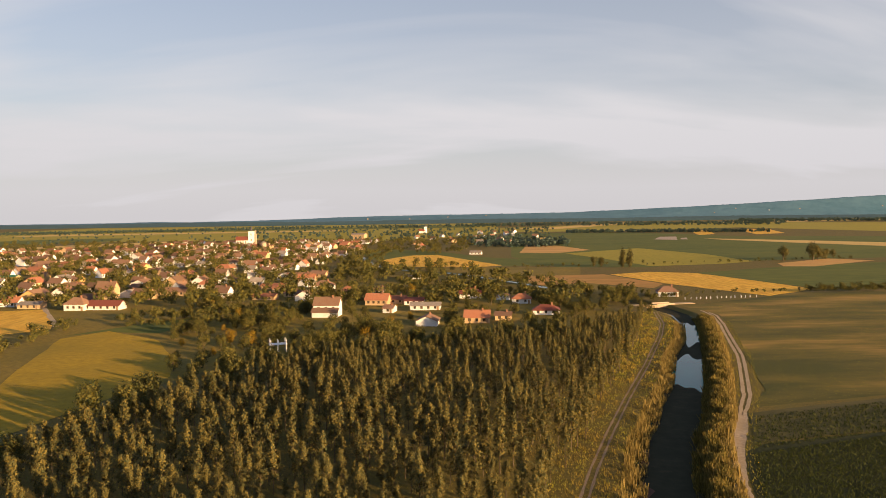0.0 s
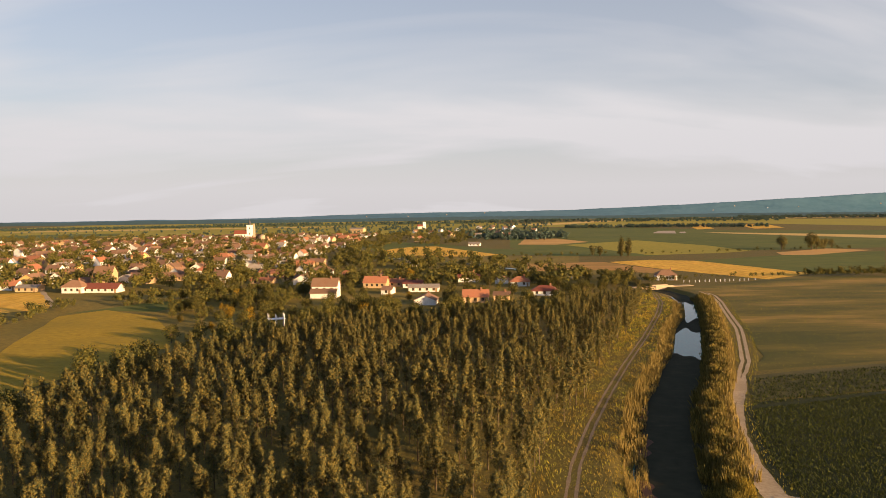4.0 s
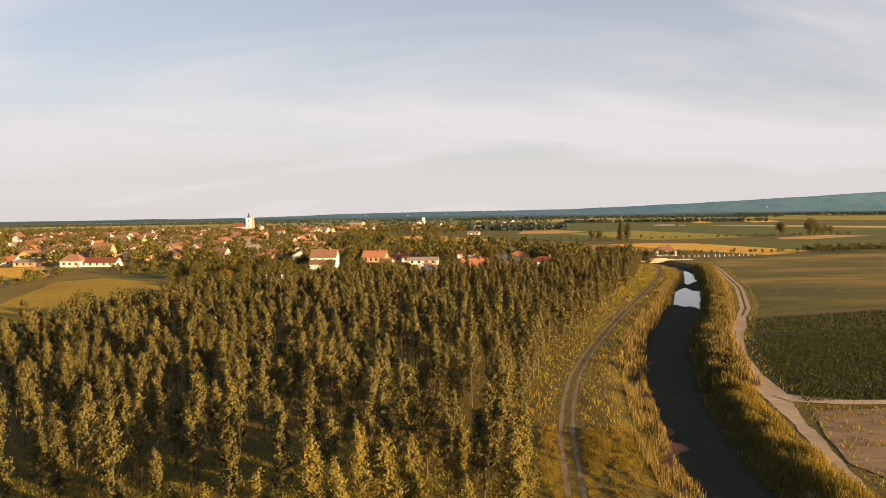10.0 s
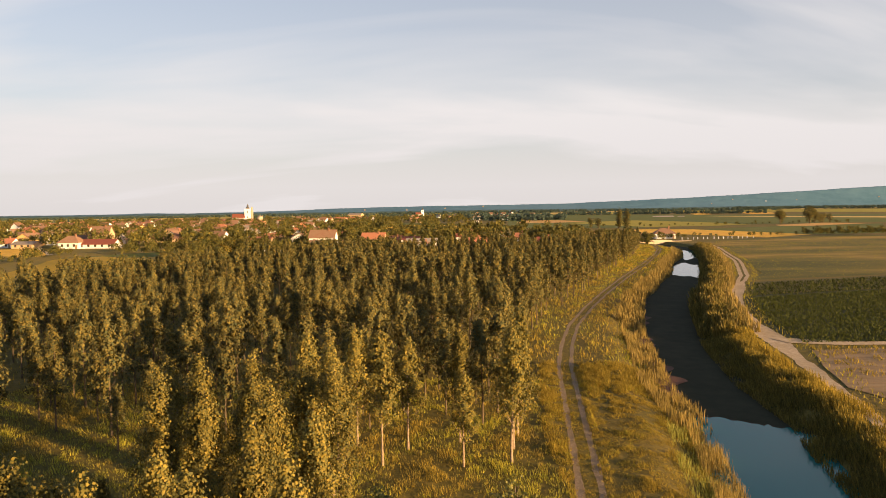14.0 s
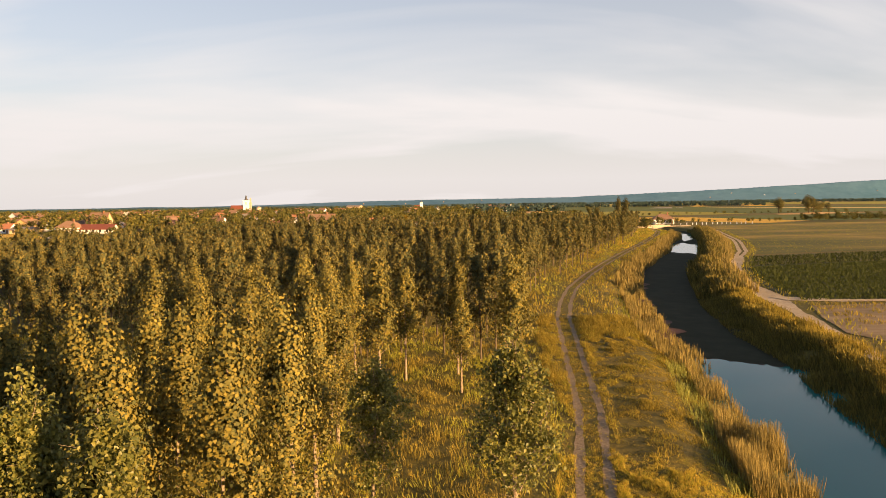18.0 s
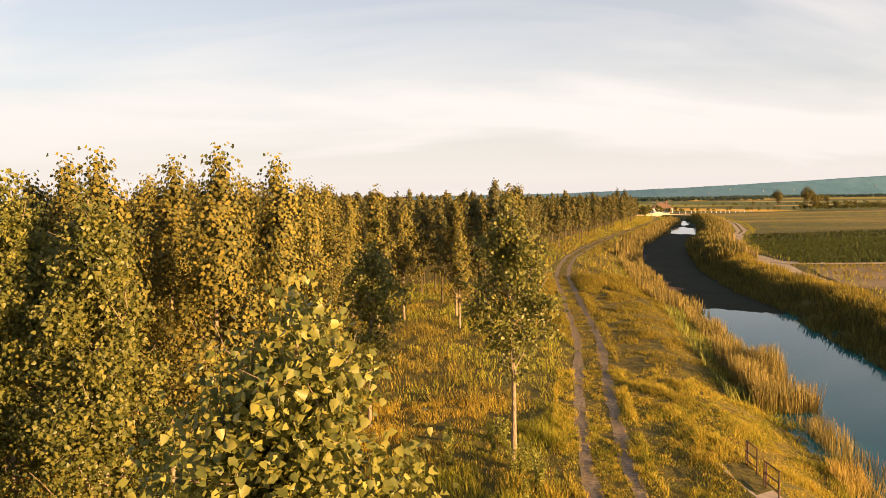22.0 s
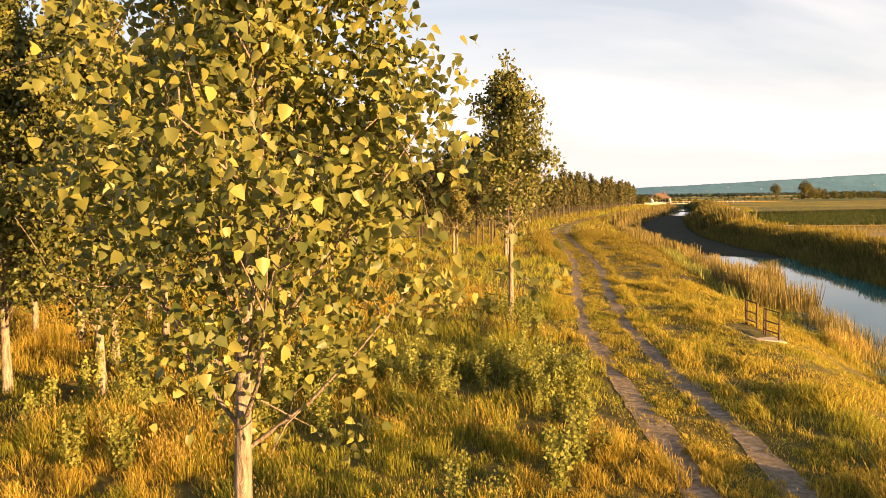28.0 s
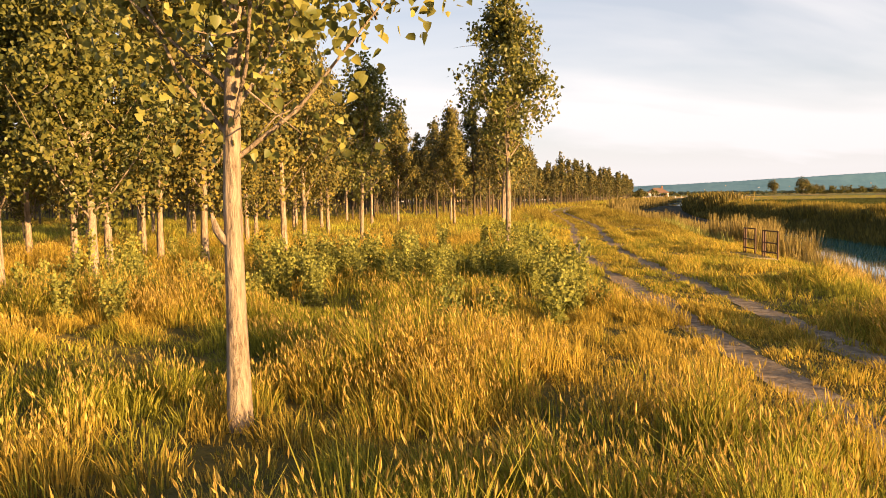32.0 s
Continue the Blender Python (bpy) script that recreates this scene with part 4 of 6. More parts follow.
on_turf = lambda x, y: (short_here(x, y) < 0.85)
grass_layer("turf", 160000, (4, 7), (20, 40), 0.3, 0.55, 0.022, M_GRASS, "short sunlit turf beside the farm track", None, on_turf, 0.5)
grass_layer("turf", 120000, (4, 7), (20, 40), 0.3, 0.5, 0.022, M_GRASS_GREEN, "short green turf beside the farm track", None, on_turf, 0.5)
grass_layer("turf", 130000, (8, 40), (30, 90), 0.28, 0.5, 0.04, M_GRASS_DULL, "sunlit bank grass between track and canal", None, lambda x, y: x > np.interp(y, TRACK_Y, TRACK_X) - 3, 0.45, tuft=1.1)


def reed_belt(name, n, ys, offs, side, h, w, mat, label, clump=1.0, lean=0.12, seed=1):
    """Reeds in a belt beside the water, in clumps."""
    r = np.random.default_rng(seed)
    y = r.uniform(ys[0], ys[1], n)
    c, hw = canal(y)
    o = r.uniform(offs[0], offs[1], n)
    x = c + side * (hw + o)
    dens = 0.5 + 0.5 * np.sin(y * 0.55 + 1.3 * np.sin(y * 0.21 + seed)) * np.sin(o * 1.1 + y * 0.13)
    k = (dens > r.uniform(0, 1, n) * clump)
    x, y, o = x[k], y[k], o[k]
    hh = h * r.uniform(0.35, 1.2, len(x)) * (0.65 + 0.5 * dens[k])
    v, f, tip = blades(r, x, y, hh, np.full(len(x), w) * r.uniform(0.6, 1.4, len(x)), lean, np.maximum(ground_z(x, y), WATER_Z - 0.2))
    return tagged(new(name, mesh_np(name, v, f, mat)), label, "reeds", kind="stuff")


reed_belt("reeds", 2600, (17, 29), (-0.8, 0.9), -1, 0.8, 0.022, M_REED, "sparse dry reeds at the near bank", 1.0, 0.16, 2)
reed_belt("sedge", 9000, (19, 28), (0.2, 1.5), -1, 0.6, 0.03, M_EAR, "rusty dry sedge clumps beside the landing", 1.5, 0.3, 15)
reed_belt("reeds", 2200, (29, 36), (-0.6, 0.8), -1, 0.9, 0.022, M_REED, "thin reeds at the water's edge", 1.2, 0.16, 12)
reed_belt("reeds", 17000, (36, 47), (-0.9, 2.2), -1, 1.6, 0.035, M_REED, "tall pale reed bed on the near bank", 1.0, 0.16, 3)
reed_belt("bank_scrub", 6000, (36, 66), (0.2, 3.4), -1, 0.7, 0.045, M_WEED, "grey-green sedge among the near reeds", 1.1, 0.3, 13)
reed_belt("reeds", 9000, (46, 66), (-0.6, 1.6), -1, 1.1, 0.04, M_REED, "thin low reeds at the muddy edge", 1.3, 0.2, 14)
reed_belt("reeds", 15000, (66, 125), (-0.8, 3.0), -1, 1.2, 0.08, M_REED, "reeds along the muddy bank", 1.2, 0.15, 4)
reed_belt("reeds", 16000, (125, 330), (-0.6, 4.0), -1, 1.7, 0.2, M_REED, "reeds and sedge along the far canal", 0.9, 0.2, 5)
reed_belt("bank_scrub", 40000, (18, 110), (-0.8, 4.2), 1, 0.85, 0.10, M_BANK_SHADE, "dense green sedge, coloured darker for the shaded bank", 0.55, 0.3, 6)
reed_belt("reeds", 24000, (18, 110), (2.2, 6.4), 1, 0.95, 0.08, M_GRASS_DULL, "golden dry grass on top of the far bank", 0.7, 0.25, 7)
reed_belt("bank_scrub", 34000, (110, 345), (-0.6, 6.0), 1, 1.9, 0.25, M_BANK_SHADE, "green scrub on the far canal bank, in the shade-darkened tone", 0.6, 0.3, 8)
reed_belt("reeds", 26000, (110, 345), (1.0, 8.0), 1, 1.8, 0.2, M_REED, "tall dry reeds between canal and lane", 0.8, 0.2, 9)

# ---- steps with railings at the water ----
fall = math.atan(float(ground_z(9.6, 24.0) - ground_z(10.4, 24.0)) / 0.8)
slab = empty("landing_steps", pose(10.0, 24.05, float(ground_z(10.0, 24.0)) + 0.0, 0, 0, 3) @ Matrix.Rotation(fall, 4, "Y"))
for k, (lo, hi) in enumerate((((-0.6, -1.5, -0.5), (0.3, 1.7, -0.05)),)):
    bm = bmesh.new()
    box(bm, lo, hi, 0.02)
    part("slab", bm, M_CONCRETE, slab)
tagged(slab, "weathered concrete landing slab in the grass", "landing")


def railing(x, y, rz, l=1.35, h=0.88):
    e = empty("railing", pose(x, y, float(ground_z(10.2, 24.0)) - 0.08, 0, 0, rz))
    for px in (0, l * 0.86, l):
        v, f = tube([(0, px, -0.1), (0, px, h)], [0.028, 0.028], 6)
        under(new("post", mesh_np("post", v, f, M_STEEL)), e)
    for z in (h - 0.01, h * 0.58, h * 0.25):
        v, f = tube([(0, 0, z), (0, l, z)], [0.022, 0.022], 6)
        under(new("rail", mesh_np("rail", v, f, M_STEEL)), e)
    return tagged(e, "rusty steel tube railing with three rails at the landing", "railing", "landing railings")


railing(10.4, 24.85, 0, 0.9)
railing(10.2, 22.75, 3, 0.95)


# ---- standing plants on the fields beyond the canal ----


def field_plants(name, n, lo, hi, keepf, h, w, mat, label, rows=0.0, seed=1):
    r = np.random.default_rng(seed)
    x, y = r.uniform(lo[0], hi[0], n), r.uniform(lo[1], hi[1], n)
    if rows:
        u = x * 0.94 - y * 0.34
        x = x - ((u / rows) % 1 - 0.5) * rows * 0.5
    k = keepf(x, y)
    x, y = x[k], y[k]
    v, f, _ = blades(r, x, y, h * r.uniform(0.6, 1.3, len(x)), w * r.uniform(0.6, 1.3, len(x)), 0.5, np.full(len(x), 0.05))
    tagged(new(name, mesh_np(name, v, f, mat)), label, "field plants", kind="stuff")


right_of_lane = lambda x, y: x > np.interp(y, LANE_Y, LANE_X) + 3.2
M_CROP = leafy("crop_leaves", (0.020, 0.030, 0.008), (0.068, 0.078, 0.018), 0.2, 0.6)
M_FALLOW = leafy("fallow_grass", (0.10, 0.10, 0.014), (0.44, 0.38, 0.05), 0.45, 0.8)
field_plants("crop_plants", 110000, (48, 101), (135, 200), lambda x, y: right_of_lane(x, y) & (x - 60 < (y - 100) * 3 + 60) & (y < 150 + (x - 58) * 0.33), 0.3, 0.17, M_CROP, "low dark green leafy crop plants", 0, 41)
field_plants("strip_grass", 26000, (58, 150), (190, 215), lambda x, y: right_of_lane(x, y) & (y > 152 + (x - 58) * 0.33) & (y < 178 + (x - 72) * 0.32), 0.4, 0.3, M_CROP, "rough grass strip between fields", 0, 42)
field_plants("fallow_grass", 26000, (72, 190), (240, 430), lambda x, y: right_of_lane(x, y) & (y > 186 + (x - 72) * 0.33) & (y < 375 + (x - 119) * 0.6) , 0.14, 0.2, M_FALLOW, "thin dry grass over the fallow field", 0, 43)
field_plants("plot_weeds", 7000, (42, 62), (75, 98), lambda x, y: right_of_lane(x, y) & ((patch(x, y) > 0.55) | (y > 93)), 0.35, 0.12, M_GRASS_DULL, "dry weeds on the bare plot", 0, 44)
field_plants("lane_verge", 40000, (36, 50), (128, 330), lambda x, y: np.abs(np.abs(x - np.interp(y, LANE_Y, LANE_X)) - 2.6) < 1.1, 0.4, 0.12, M_FALLOW, "dry grass verge of the lane", 0, 45)


# ---- tall weeds in the meadow ----
def weed_meshes(seed, h):
    r = np.random.default_rng(seed)
    stems, pts = [], []
    for q in range(4):
        a, l = q * 1.6 + r.uniform(-0.5, 0.5), r.uniform(0.05, 0.25) * h
        top = np.array([math.cos(a) * l, math.sin(a) * l, h * r.uniform(0.65, 1.0)])
        foot = np.array([math.cos(a) * 0.04, math.sin(a) * 0.04, -0.03])
        sv, sf = tube([foot, (foot + top) / 2 + r.normal(0, 0.02, 3), top], [0.008, 0.006, 0.003], 4)
        stems.append(mesh_np("stem", sv, sf, M_WEED))
        for s in np.linspace(0.05, 1.0, 85):
            pts.append(foot + (top - foot) * s + r.normal(0, 0.045, 3))
    v, f = leaf_cloud(r, np.array(pts), 0.07, False, -0.7)
    return (*stems, mesh_np("leaves", v, f, M_WEED))


weeds = [weed_meshes(300 + i, 0.7 + 0.16 * i) for i in range(4)]
wr = random.Random(3)
placed = 0
while placed < 190:
    x, y = (wr.uniform(-9, 3.6), wr.uniform(8.5, 29)) if placed < 90 else (wr.uniform(-3.6, 3.4), wr.uniform(11.5, 19))
    c = patch(np.array(x * 0.55 + 2), np.array(y * 0.5))
    if c < wr.uniform(0.15, 0.9) or x > np.interp(y, TRACK_Y, TRACK_X) - 1.8 or (y < 11.5 and x < -0.5):
        continue
    k = wr.randrange(4)
    e = empty("weed", pose(x, y, float(ground_z(x, y)), 0, 0, wr.uniform(0, 360)) @ Matrix.Scale(wr.uniform(0.6, 1.1), 4))
    for me in weeds[k]:
        under(new("leaves" if me.name.startswith("leaves") else "stem", me), e)
    tagged(e, "tall leafy green weed growing in the meadow", "weed", "meadow weeds")
    placed += 1

# ---- the village ----
M_WALL = two_scale("limewashed_wall", [(0.3, (0.60, 0.62, 0.66)), (0.7, (0.76, 0.79, 0.84))], 1.5, 0.25, (0.60, 0.58, 0.55), 0.5, 0.9, 0.15, 0.01, per_object=0.12)
M_WALL_TAN = two_scale("ochre_plaster", [(0.3, (0.42, 0.30, 0.18)), (0.7, (0.55, 0.42, 0.27))], 1.5, 0.25, (0.38, 0.27, 0.17), 0.5, 0.9, 0.15, 0.01, per_object=0.2)
M_ROOF = two_scale("clay_tile_roof", [(0.3, (0.135, 0.075, 0.05)), (0.55, (0.21, 0.12, 0.08)), (0.8, (0.29, 0.17, 0.115))], 3.0, 0.35, (0.20, 0.14, 0.10), 0.6, 0.9, 0.4, 0.04, per_object=0.28)
M_ROOF_RED = two_scale("red_metal_roof", [(0.3, (0.16, 0.05, 0.035)), (0.7, (0.23, 0.075, 0.05))], 2.0, 0.3, (0.15, 0.065, 0.045), 0.4, 0.6, 0.2, 0.02, (4, 0.3, 1))
M_ROOF_ORANGE = two_scale("orange_tile_roof", [(0.3, (0.26, 0.10, 0.06)), (0.55, (0.36, 0.15, 0.085)), (0.8, (0.44, 0.20, 0.12))], 3.0, 0.35, (0.26, 0.13, 0.085), 0.6, 0.9, 0.4, 0.04, per_object=0.2)
M_ROOF_GREEN = two_scale("green_sheet_roof", [(0.3, (0.03, 0.14, 0.08)), (0.7, (0.05, 0.20, 0.12))], 2.0, 0.3, (0.05, 0.13, 0.09), 0.5, 0.6, 0.2, 0.02)
M_WALL_OCHRE = two_scale("ochre_yellow_plaster", [(0.3, (0.50, 0.33, 0.13)), (0.7, (0.62, 0.44, 0.19))], 1.5, 0.25, (0.46, 0.29, 0.14), 0.5, 0.9, 0.15, 0.01, per_object=0.15)
M_ROOF_GREY = two_scale("grey_sheet_roof", [(0.3, (0.22, 0.2, 0.18)), (0.7, (0.33, 0.30, 0.27))], 2.0, 0.3, (0.2, 0.15, 0.11), 0.5, 0.7, 0.2, 0.02, per_object=0.2)
M_SPIRE = two_scale("dark_slate_spire", [(0.3, (0.06, 0.06, 0.07)), (0.7, (0.11, 0.11, 0.12))], 2.0, 0.3, (0.07, 0.07, 0.08), 0.5, 0.7, 0.2, 0.02)
M_BRICK = two_scale("chimney_brick", [(0.3, (0.24, 0.11, 0.07)), (0.7, (0.36, 0.19, 0.12))], 8, 1, (0.2, 0.12, 0.08), 0.5)
M_FRAME = two_scale("painted_wood", [(0.3, (0.25, 0.17, 0.1)), (0.7, (0.36, 0.26, 0.17))], 8, 1, (0.22, 0.15, 0.1), 0.5)


def pane_shade(n, l, b):
    b.inputs["Base Color"].default_value = (0.03, 0.035, 0.04, 1)
    b.inputs["Roughness"].default_value = 0.08
    b.inputs["Specular IOR Level"].default_value = 0.5


M_PANE = material("window_glass", pane_shade, 0.08)


def gable_bm(w, d, eave, ridge):
    """Walls with gable ends: w along x, d along y, ridge along x."""
    bm = bmesh.new()
    x, y = w / 2, d / 2
    v = [bm.verts.new(p) for p in ((-x, -y, 0), (x, -y, 0), (x, y, 0), (-x, y, 0), (-x, -y, eave), (x, -y, eave), (x, y, eave), (-x, y, eave), (-x, 0, ridge), (x, 0, ridge))]
    for f in ((0, 1, 5, 4), (2, 3, 7, 6), (1, 2, 6, 9, 5), (3, 0, 4, 8, 7), (4, 5, 9, 8), (6, 7, 8, 9), (3, 2, 1, 0)):
        bm.faces.new([v[i] for i in f])
    return bm


def roof_bm(w, d, eave, ridge, over=0.45, thick=0.16):
    """Two slabs with overhang and thickness."""
    bm = bmesh.new()
    x, y = w / 2 + over, d / 2 + over
    drop = (ridge - eave) / (d / 2) * over
    for s in (-1, 1):
        lo = [(-x, s * y, eave - drop), (x, s * y, eave - drop), (x, 0, ridge), (-x, 0, ridge)]
        a = [bm.verts.new((p[0], p[1], p[2] + 0.02)) for p in lo]
        b = [bm.verts.new((p[0], p[1], p[2] + 0.02 + thick)) for p in lo]
        for f in ((a[3], a[2], a[1], a[0]), (b[0], b[1], b[2], b[3]), (a[0], a[1], b[1], b[0]), (a[1], a[2], b[2], b[1]), (a[2], a[3], b[3], b[2]), (a[3], a[0], b[0], b[3])):
            bm.faces.new(f)
    bmesh.ops.recalc_face_normals(bm, faces=bm.faces)
    return bm


def hip_bm(w, d, eave, ridge, over=0.5):
    """A hipped roof: four slopes over a boxed eave."""
    bm = bmesh.new()
    x, y = w / 2 + over, d / 2 + over
    r = max(0.6, x - y * 0.9)
    lo = [bm.verts.new(p) for p in ((-x, -y, eave - 0.22), (x, -y, eave - 0.22), (x, y, eave - 0.22), (-x, y, eave - 0.22))]
    up = [bm.verts.new((v.co.x, v.co.y, eave)) for v in lo]
    a, b = bm.verts.new((-r, 0, ridge)), bm.verts.new((r, 0, ridge))
    bm.faces.new(lo[::-1])
    for i in range(4):
        bm.faces.new((lo[i], lo[(i + 1) % 4], up[(i + 1) % 4], up[i]))
    for f in ((up[0], up[1], b, a), (up[2], up[3], a, b), (up[1], up[2], b), (up[3], up[0], a)):
        bm.faces.new(f)
    return bm


def house(name, m, w, d, eave, ridge, wall, roof, label, windows=3, chimney=True, category="house", group="village houses", hip=False, annex=False):
    e = empty(name, m)
    if hip:
        bm = bmesh.new()
        box(bm, (-w / 2, -d / 2, 0), (w / 2, d / 2, eave - 0.1), 0.03)
        part("wall", bm, wall, e)
        part("roof", hip_bm(w, d, eave, ridge), roof, e)
    else:
        part("wall", gable_bm(w, d, eave, ridge), wall, e)
        part("roof", roof_bm(w, d, eave, ridge), roof, e)
    if annex:                                   # a lower room along the front, under its own slope
        bm = bmesh.new()
        box(bm, (-w * 0.5, -d / 2 - 3.4, 0), (w * 0.5, -d / 2 - 0.02, 2.3), 0.03)
        part("annex_wall", bm, wall, e)
        bm = bmesh.new()
        lo = [(-w * 0.54, -d / 2 - 3.8, 2.3), (w * 0.54, -d / 2 - 3.8, 2.3), (w * 0.54, -d / 2 - 0.03, 4.2), (-w * 0.54, -d / 2 - 0.03, 4.2)]
        va, vb = [bm.verts.new(p) for p in lo], [bm.verts.new((p[0], p[1], p[2] + 0.18)) for p in lo]
        bm.faces.new(va[::-1])
        bm.faces.new(vb)
        for i in range(4):
            bm.faces.new((va[i], va[(i + 1) % 4], vb[(i + 1) % 4], vb[i]))
        part("annex_roof", bm, roof, e)
    if chimney:
        bm = bmesh.new()
        zc = ridge - 0.5
        box(bm, (w * 0.22 - 0.35, -0.9, zc), (w * 0.22 + 0.35, -0.3, ridge + 0.9), 0.04)
        box(bm, (w * 0.22 - 0.42, -0.97, ridge + 0.9), (w * 0.22 + 0.42, -0.23, ridge + 1.02))
        part("chimney", bm, M_BRICK, e)
    wz = eave * 0.35 if eave < 4 else eave * 0.62
    for i in range(windows):
        wx = -w / 2 + w * (i + 0.7) / (windows + 0.4)
        win = new("window", None)
        win.parent = e
        bm = bmesh.new()
        box(bm, (wx - 0.62, -d / 2 - 0.07, wz - 0.07), (wx + 0.62, -d / 2 - 0.01, wz + 1.32))
        part("window_frame", bm, M_FRAME, win)
        bm = bmesh.new()
        for q in (-0.28, 0.28):
            box(bm, (wx + q - 0.24, -d / 2 - 0.085, wz), (wx + q + 0.24, -d / 2 - 0.06, wz + 1.25))
        part("pane", bm, M_PANE, win)
    bm = bmesh.new()
    box(bm, (w / 2 - 1.6, -d / 2 - 0.08, 0), (w / 2 - 0.6, -d / 2 - 0.01, 2.05))
    part("door", bm, M_FRAME, e)
    return tagged(e, label, category, group)


def front(x0, y0, x1, y1):
    """Pose and width of a house whose front runs between two ground points."""
    w = math.hypot(x1 - x0, y1 - y0)
    a = math.atan2(y1 - y0, x1 - x0)
    return w, a


def set_house(x0, y0, x1, y1, d, eave, ridge, wall, roof, label, turn=0, **k):
    w, a = front(x0, y0, x1, y1)
    mid = Vector(((x0 + x1) / 2, (y0 + y1) / 2, 0))
    if turn:                                   # gable end to the front: swap width and depth
        w, d = d, w
        mid += Vector((-math.sin(a), math.cos(a), 0)) * (w / 2)
        a += math.pi / 2
    else:
        mid += Vector((-math.sin(a), math.cos(a), 0)) * (d / 2)
    return house(k.pop("name", "house"), Matrix.Translation(mid) @ Matrix.Rotation(a, 4, "Z"), w, d, eave, ridge, wall, roof, label, **k)


W1 = "white-walled village house with a weathered clay tile roof"
W2 = "white gabled house with brown tile roof among gardens"
set_house(-200, 399, -189, 398, 8, 3.4, 6.8, M_WALL, M_ROOF, "white farmhouse with a hipped brown-red tile roof", turn=0, windows=3, hip=True)
set_house(-191, 401, -171, 399, 8, 2.3, 4.7, M_WALL, M_ROOF_RED, "long low white farm building with a dark red roof", turn=0, windows=5, name="farm_building", category="farm building", chimney=False)
set_house(-233, 449, -223, 448, 13, 3.7, 7.4, M_WALL, M_ROOF, "white gabled house, gable end to the fields", turn=1, windows=3)
set_house(-207, 451, -196, 450, 8, 6.0, 10.5, M_WALL_TAN, M_ROOF, "two-storey pinkish house with a steep brown roof", turn=0, windows=3, annex=True)
set_house(-245, 438, -233, 437, 14, 3.7, 7.3, M_WALL_OCHRE, M_ROOF, "orange-plastered gabled house in a yard", turn=1, windows=3)
set_house(-245, 419, -235, 418, 8, 2.6, 5.3, M_WALL, M_ROOF_ORANGE, "white house with a red-brown tile roof", turn=0, windows=2)
set_house(-230, 409, -218, 408, 8, 2.2, 3.6, M_WALL_TAN, M_ROOF_GREY, "low garden shed with a grey sheet roof", turn=0, windows=3, name="shed", category="shed", chimney=False)
set_house(-322, 594, -311, 593, 8, 3.0, 6.0, M_WALL_OCHRE, M_ROOF, "yellow-plastered house with a brown roof", turn=0, windows=3)
set_house(-293, 566, -282, 565, 14, 2.9, 5.9, M_WALL, M_ROOF_GREY, "white gabled house, gable end to the fields", turn=1, windows=3)
set_house(-257, 510, -244, 508, 8, 2.5, 5.0, M_WALL_TAN, M_ROOF, "tan plastered house with a brown tiled roof", turn=0, windows=4)
set_house(-270, 661, -260, 659, 8, 5.1, 8.2, M_WALL_OCHRE, M_ROOF_ORANGE, "orange house with an orange-red tile roof", turn=0, windows=3)
set_house(-215, 520, -203, 519, 14, 2.8, 5.7, M_WALL, M_ROOF, "white gabled house, gable end to the fields", turn=1, windows=3)
set_house(-178, 468, -159, 466, 8, 2.4, 4.8, M_WALL_TAN, M_ROOF, "long low barn with a weathered tile roof", turn=0, windows=5, name="barn", category="barn", chimney=False)
set_house(-194, 526, -183, 524, 14, 3.5, 7.0, M_WALL_TAN, M_ROOF, "tan plastered house with a brown tiled roof", turn=1, windows=3)
set_house(-177, 532, -167, 531, 12, 3.1, 6.2, M_WALL, M_ROOF, "white gabled house, gable end to the fields", turn=1, windows=3)
set_house(-166, 511, -156, 509, 8, 3.0, 5.9, M_WALL, M_ROOF_ORANGE, "white house with a hipped reddish roof", turn=0, windows=3, hip=True)
set_house(-192, 638, -179, 636, 8, 5.0, 8.0, M_WALL_TAN, M_ROOF_ORANGE, "tan house with a hipped orange-brown roof", turn=0, windows=4, hip=True)
set_house(-163, 548, -152, 547, 14, 2.3, 4.5, M_WALL, M_ROOF, "white gabled house, gable end to the fields", turn=1, windows=3)
set_house(-237, 730, -226, 728, 8, 2.7, 5.3, M_WALL, M_ROOF_GREY, "white house with a grey-brown roof", turn=0, windows=3)
set_house(-156, 586, -147, 585, 11, 2.3, 4.7, M_WALL, M_ROOF_GREY, "white gabled house, gable end to the fields", turn=1, windows=2)
set_house(-136, 530, -127, 529, 8, 2.7, 5.4, M_WALL, M_ROOF_GREY, "white house with a grey roof", turn=0, windows=2)
set_house(-111, 438, -98, 436, 8, 2.2, 3.6, M_WALL_TAN, M_ROOF_ORANGE, "long outbuilding with an orange tile roof", turn=0, windows=3)
set_house(-157, 658, -146, 656, 14, 2.7, 5.5, M_WALL, M_ROOF, "white gabled house, gable end to the fields", turn=1, windows=3)
set_house(-126, 572, -117, 570, 11, 2.5, 5.0, M_WALL, M_ROOF_GREY, "white gabled house, gable end to the fields", turn=1, windows=2)
set_house(-121, 500, -104, 498, 8, 2.2, 3.6, M_WALL_TAN, M_ROOF_ORANGE, "long tiled outbuilding beside the street", turn=0, windows=5)
set_house(-291, 654, -276, 651, 8, 2.3, 4.7, M_WALL_TAN, M_ROOF, "tan plastered house with a brown tiled roof", turn=0, windows=4)
set_house(-386, 785, -374, 783, 8, 5.3, 8.6, M_WALL_TAN, M_ROOF, "tan plastered house with a brown tiled roof", turn=0, windows=3)
set_house(-398, 743, -379, 740, 8, 3.3, 6.7, M_WALL_TAN, M_ROOF, "tan plastered house with a brown tiled roof", turn=0, windows=5)
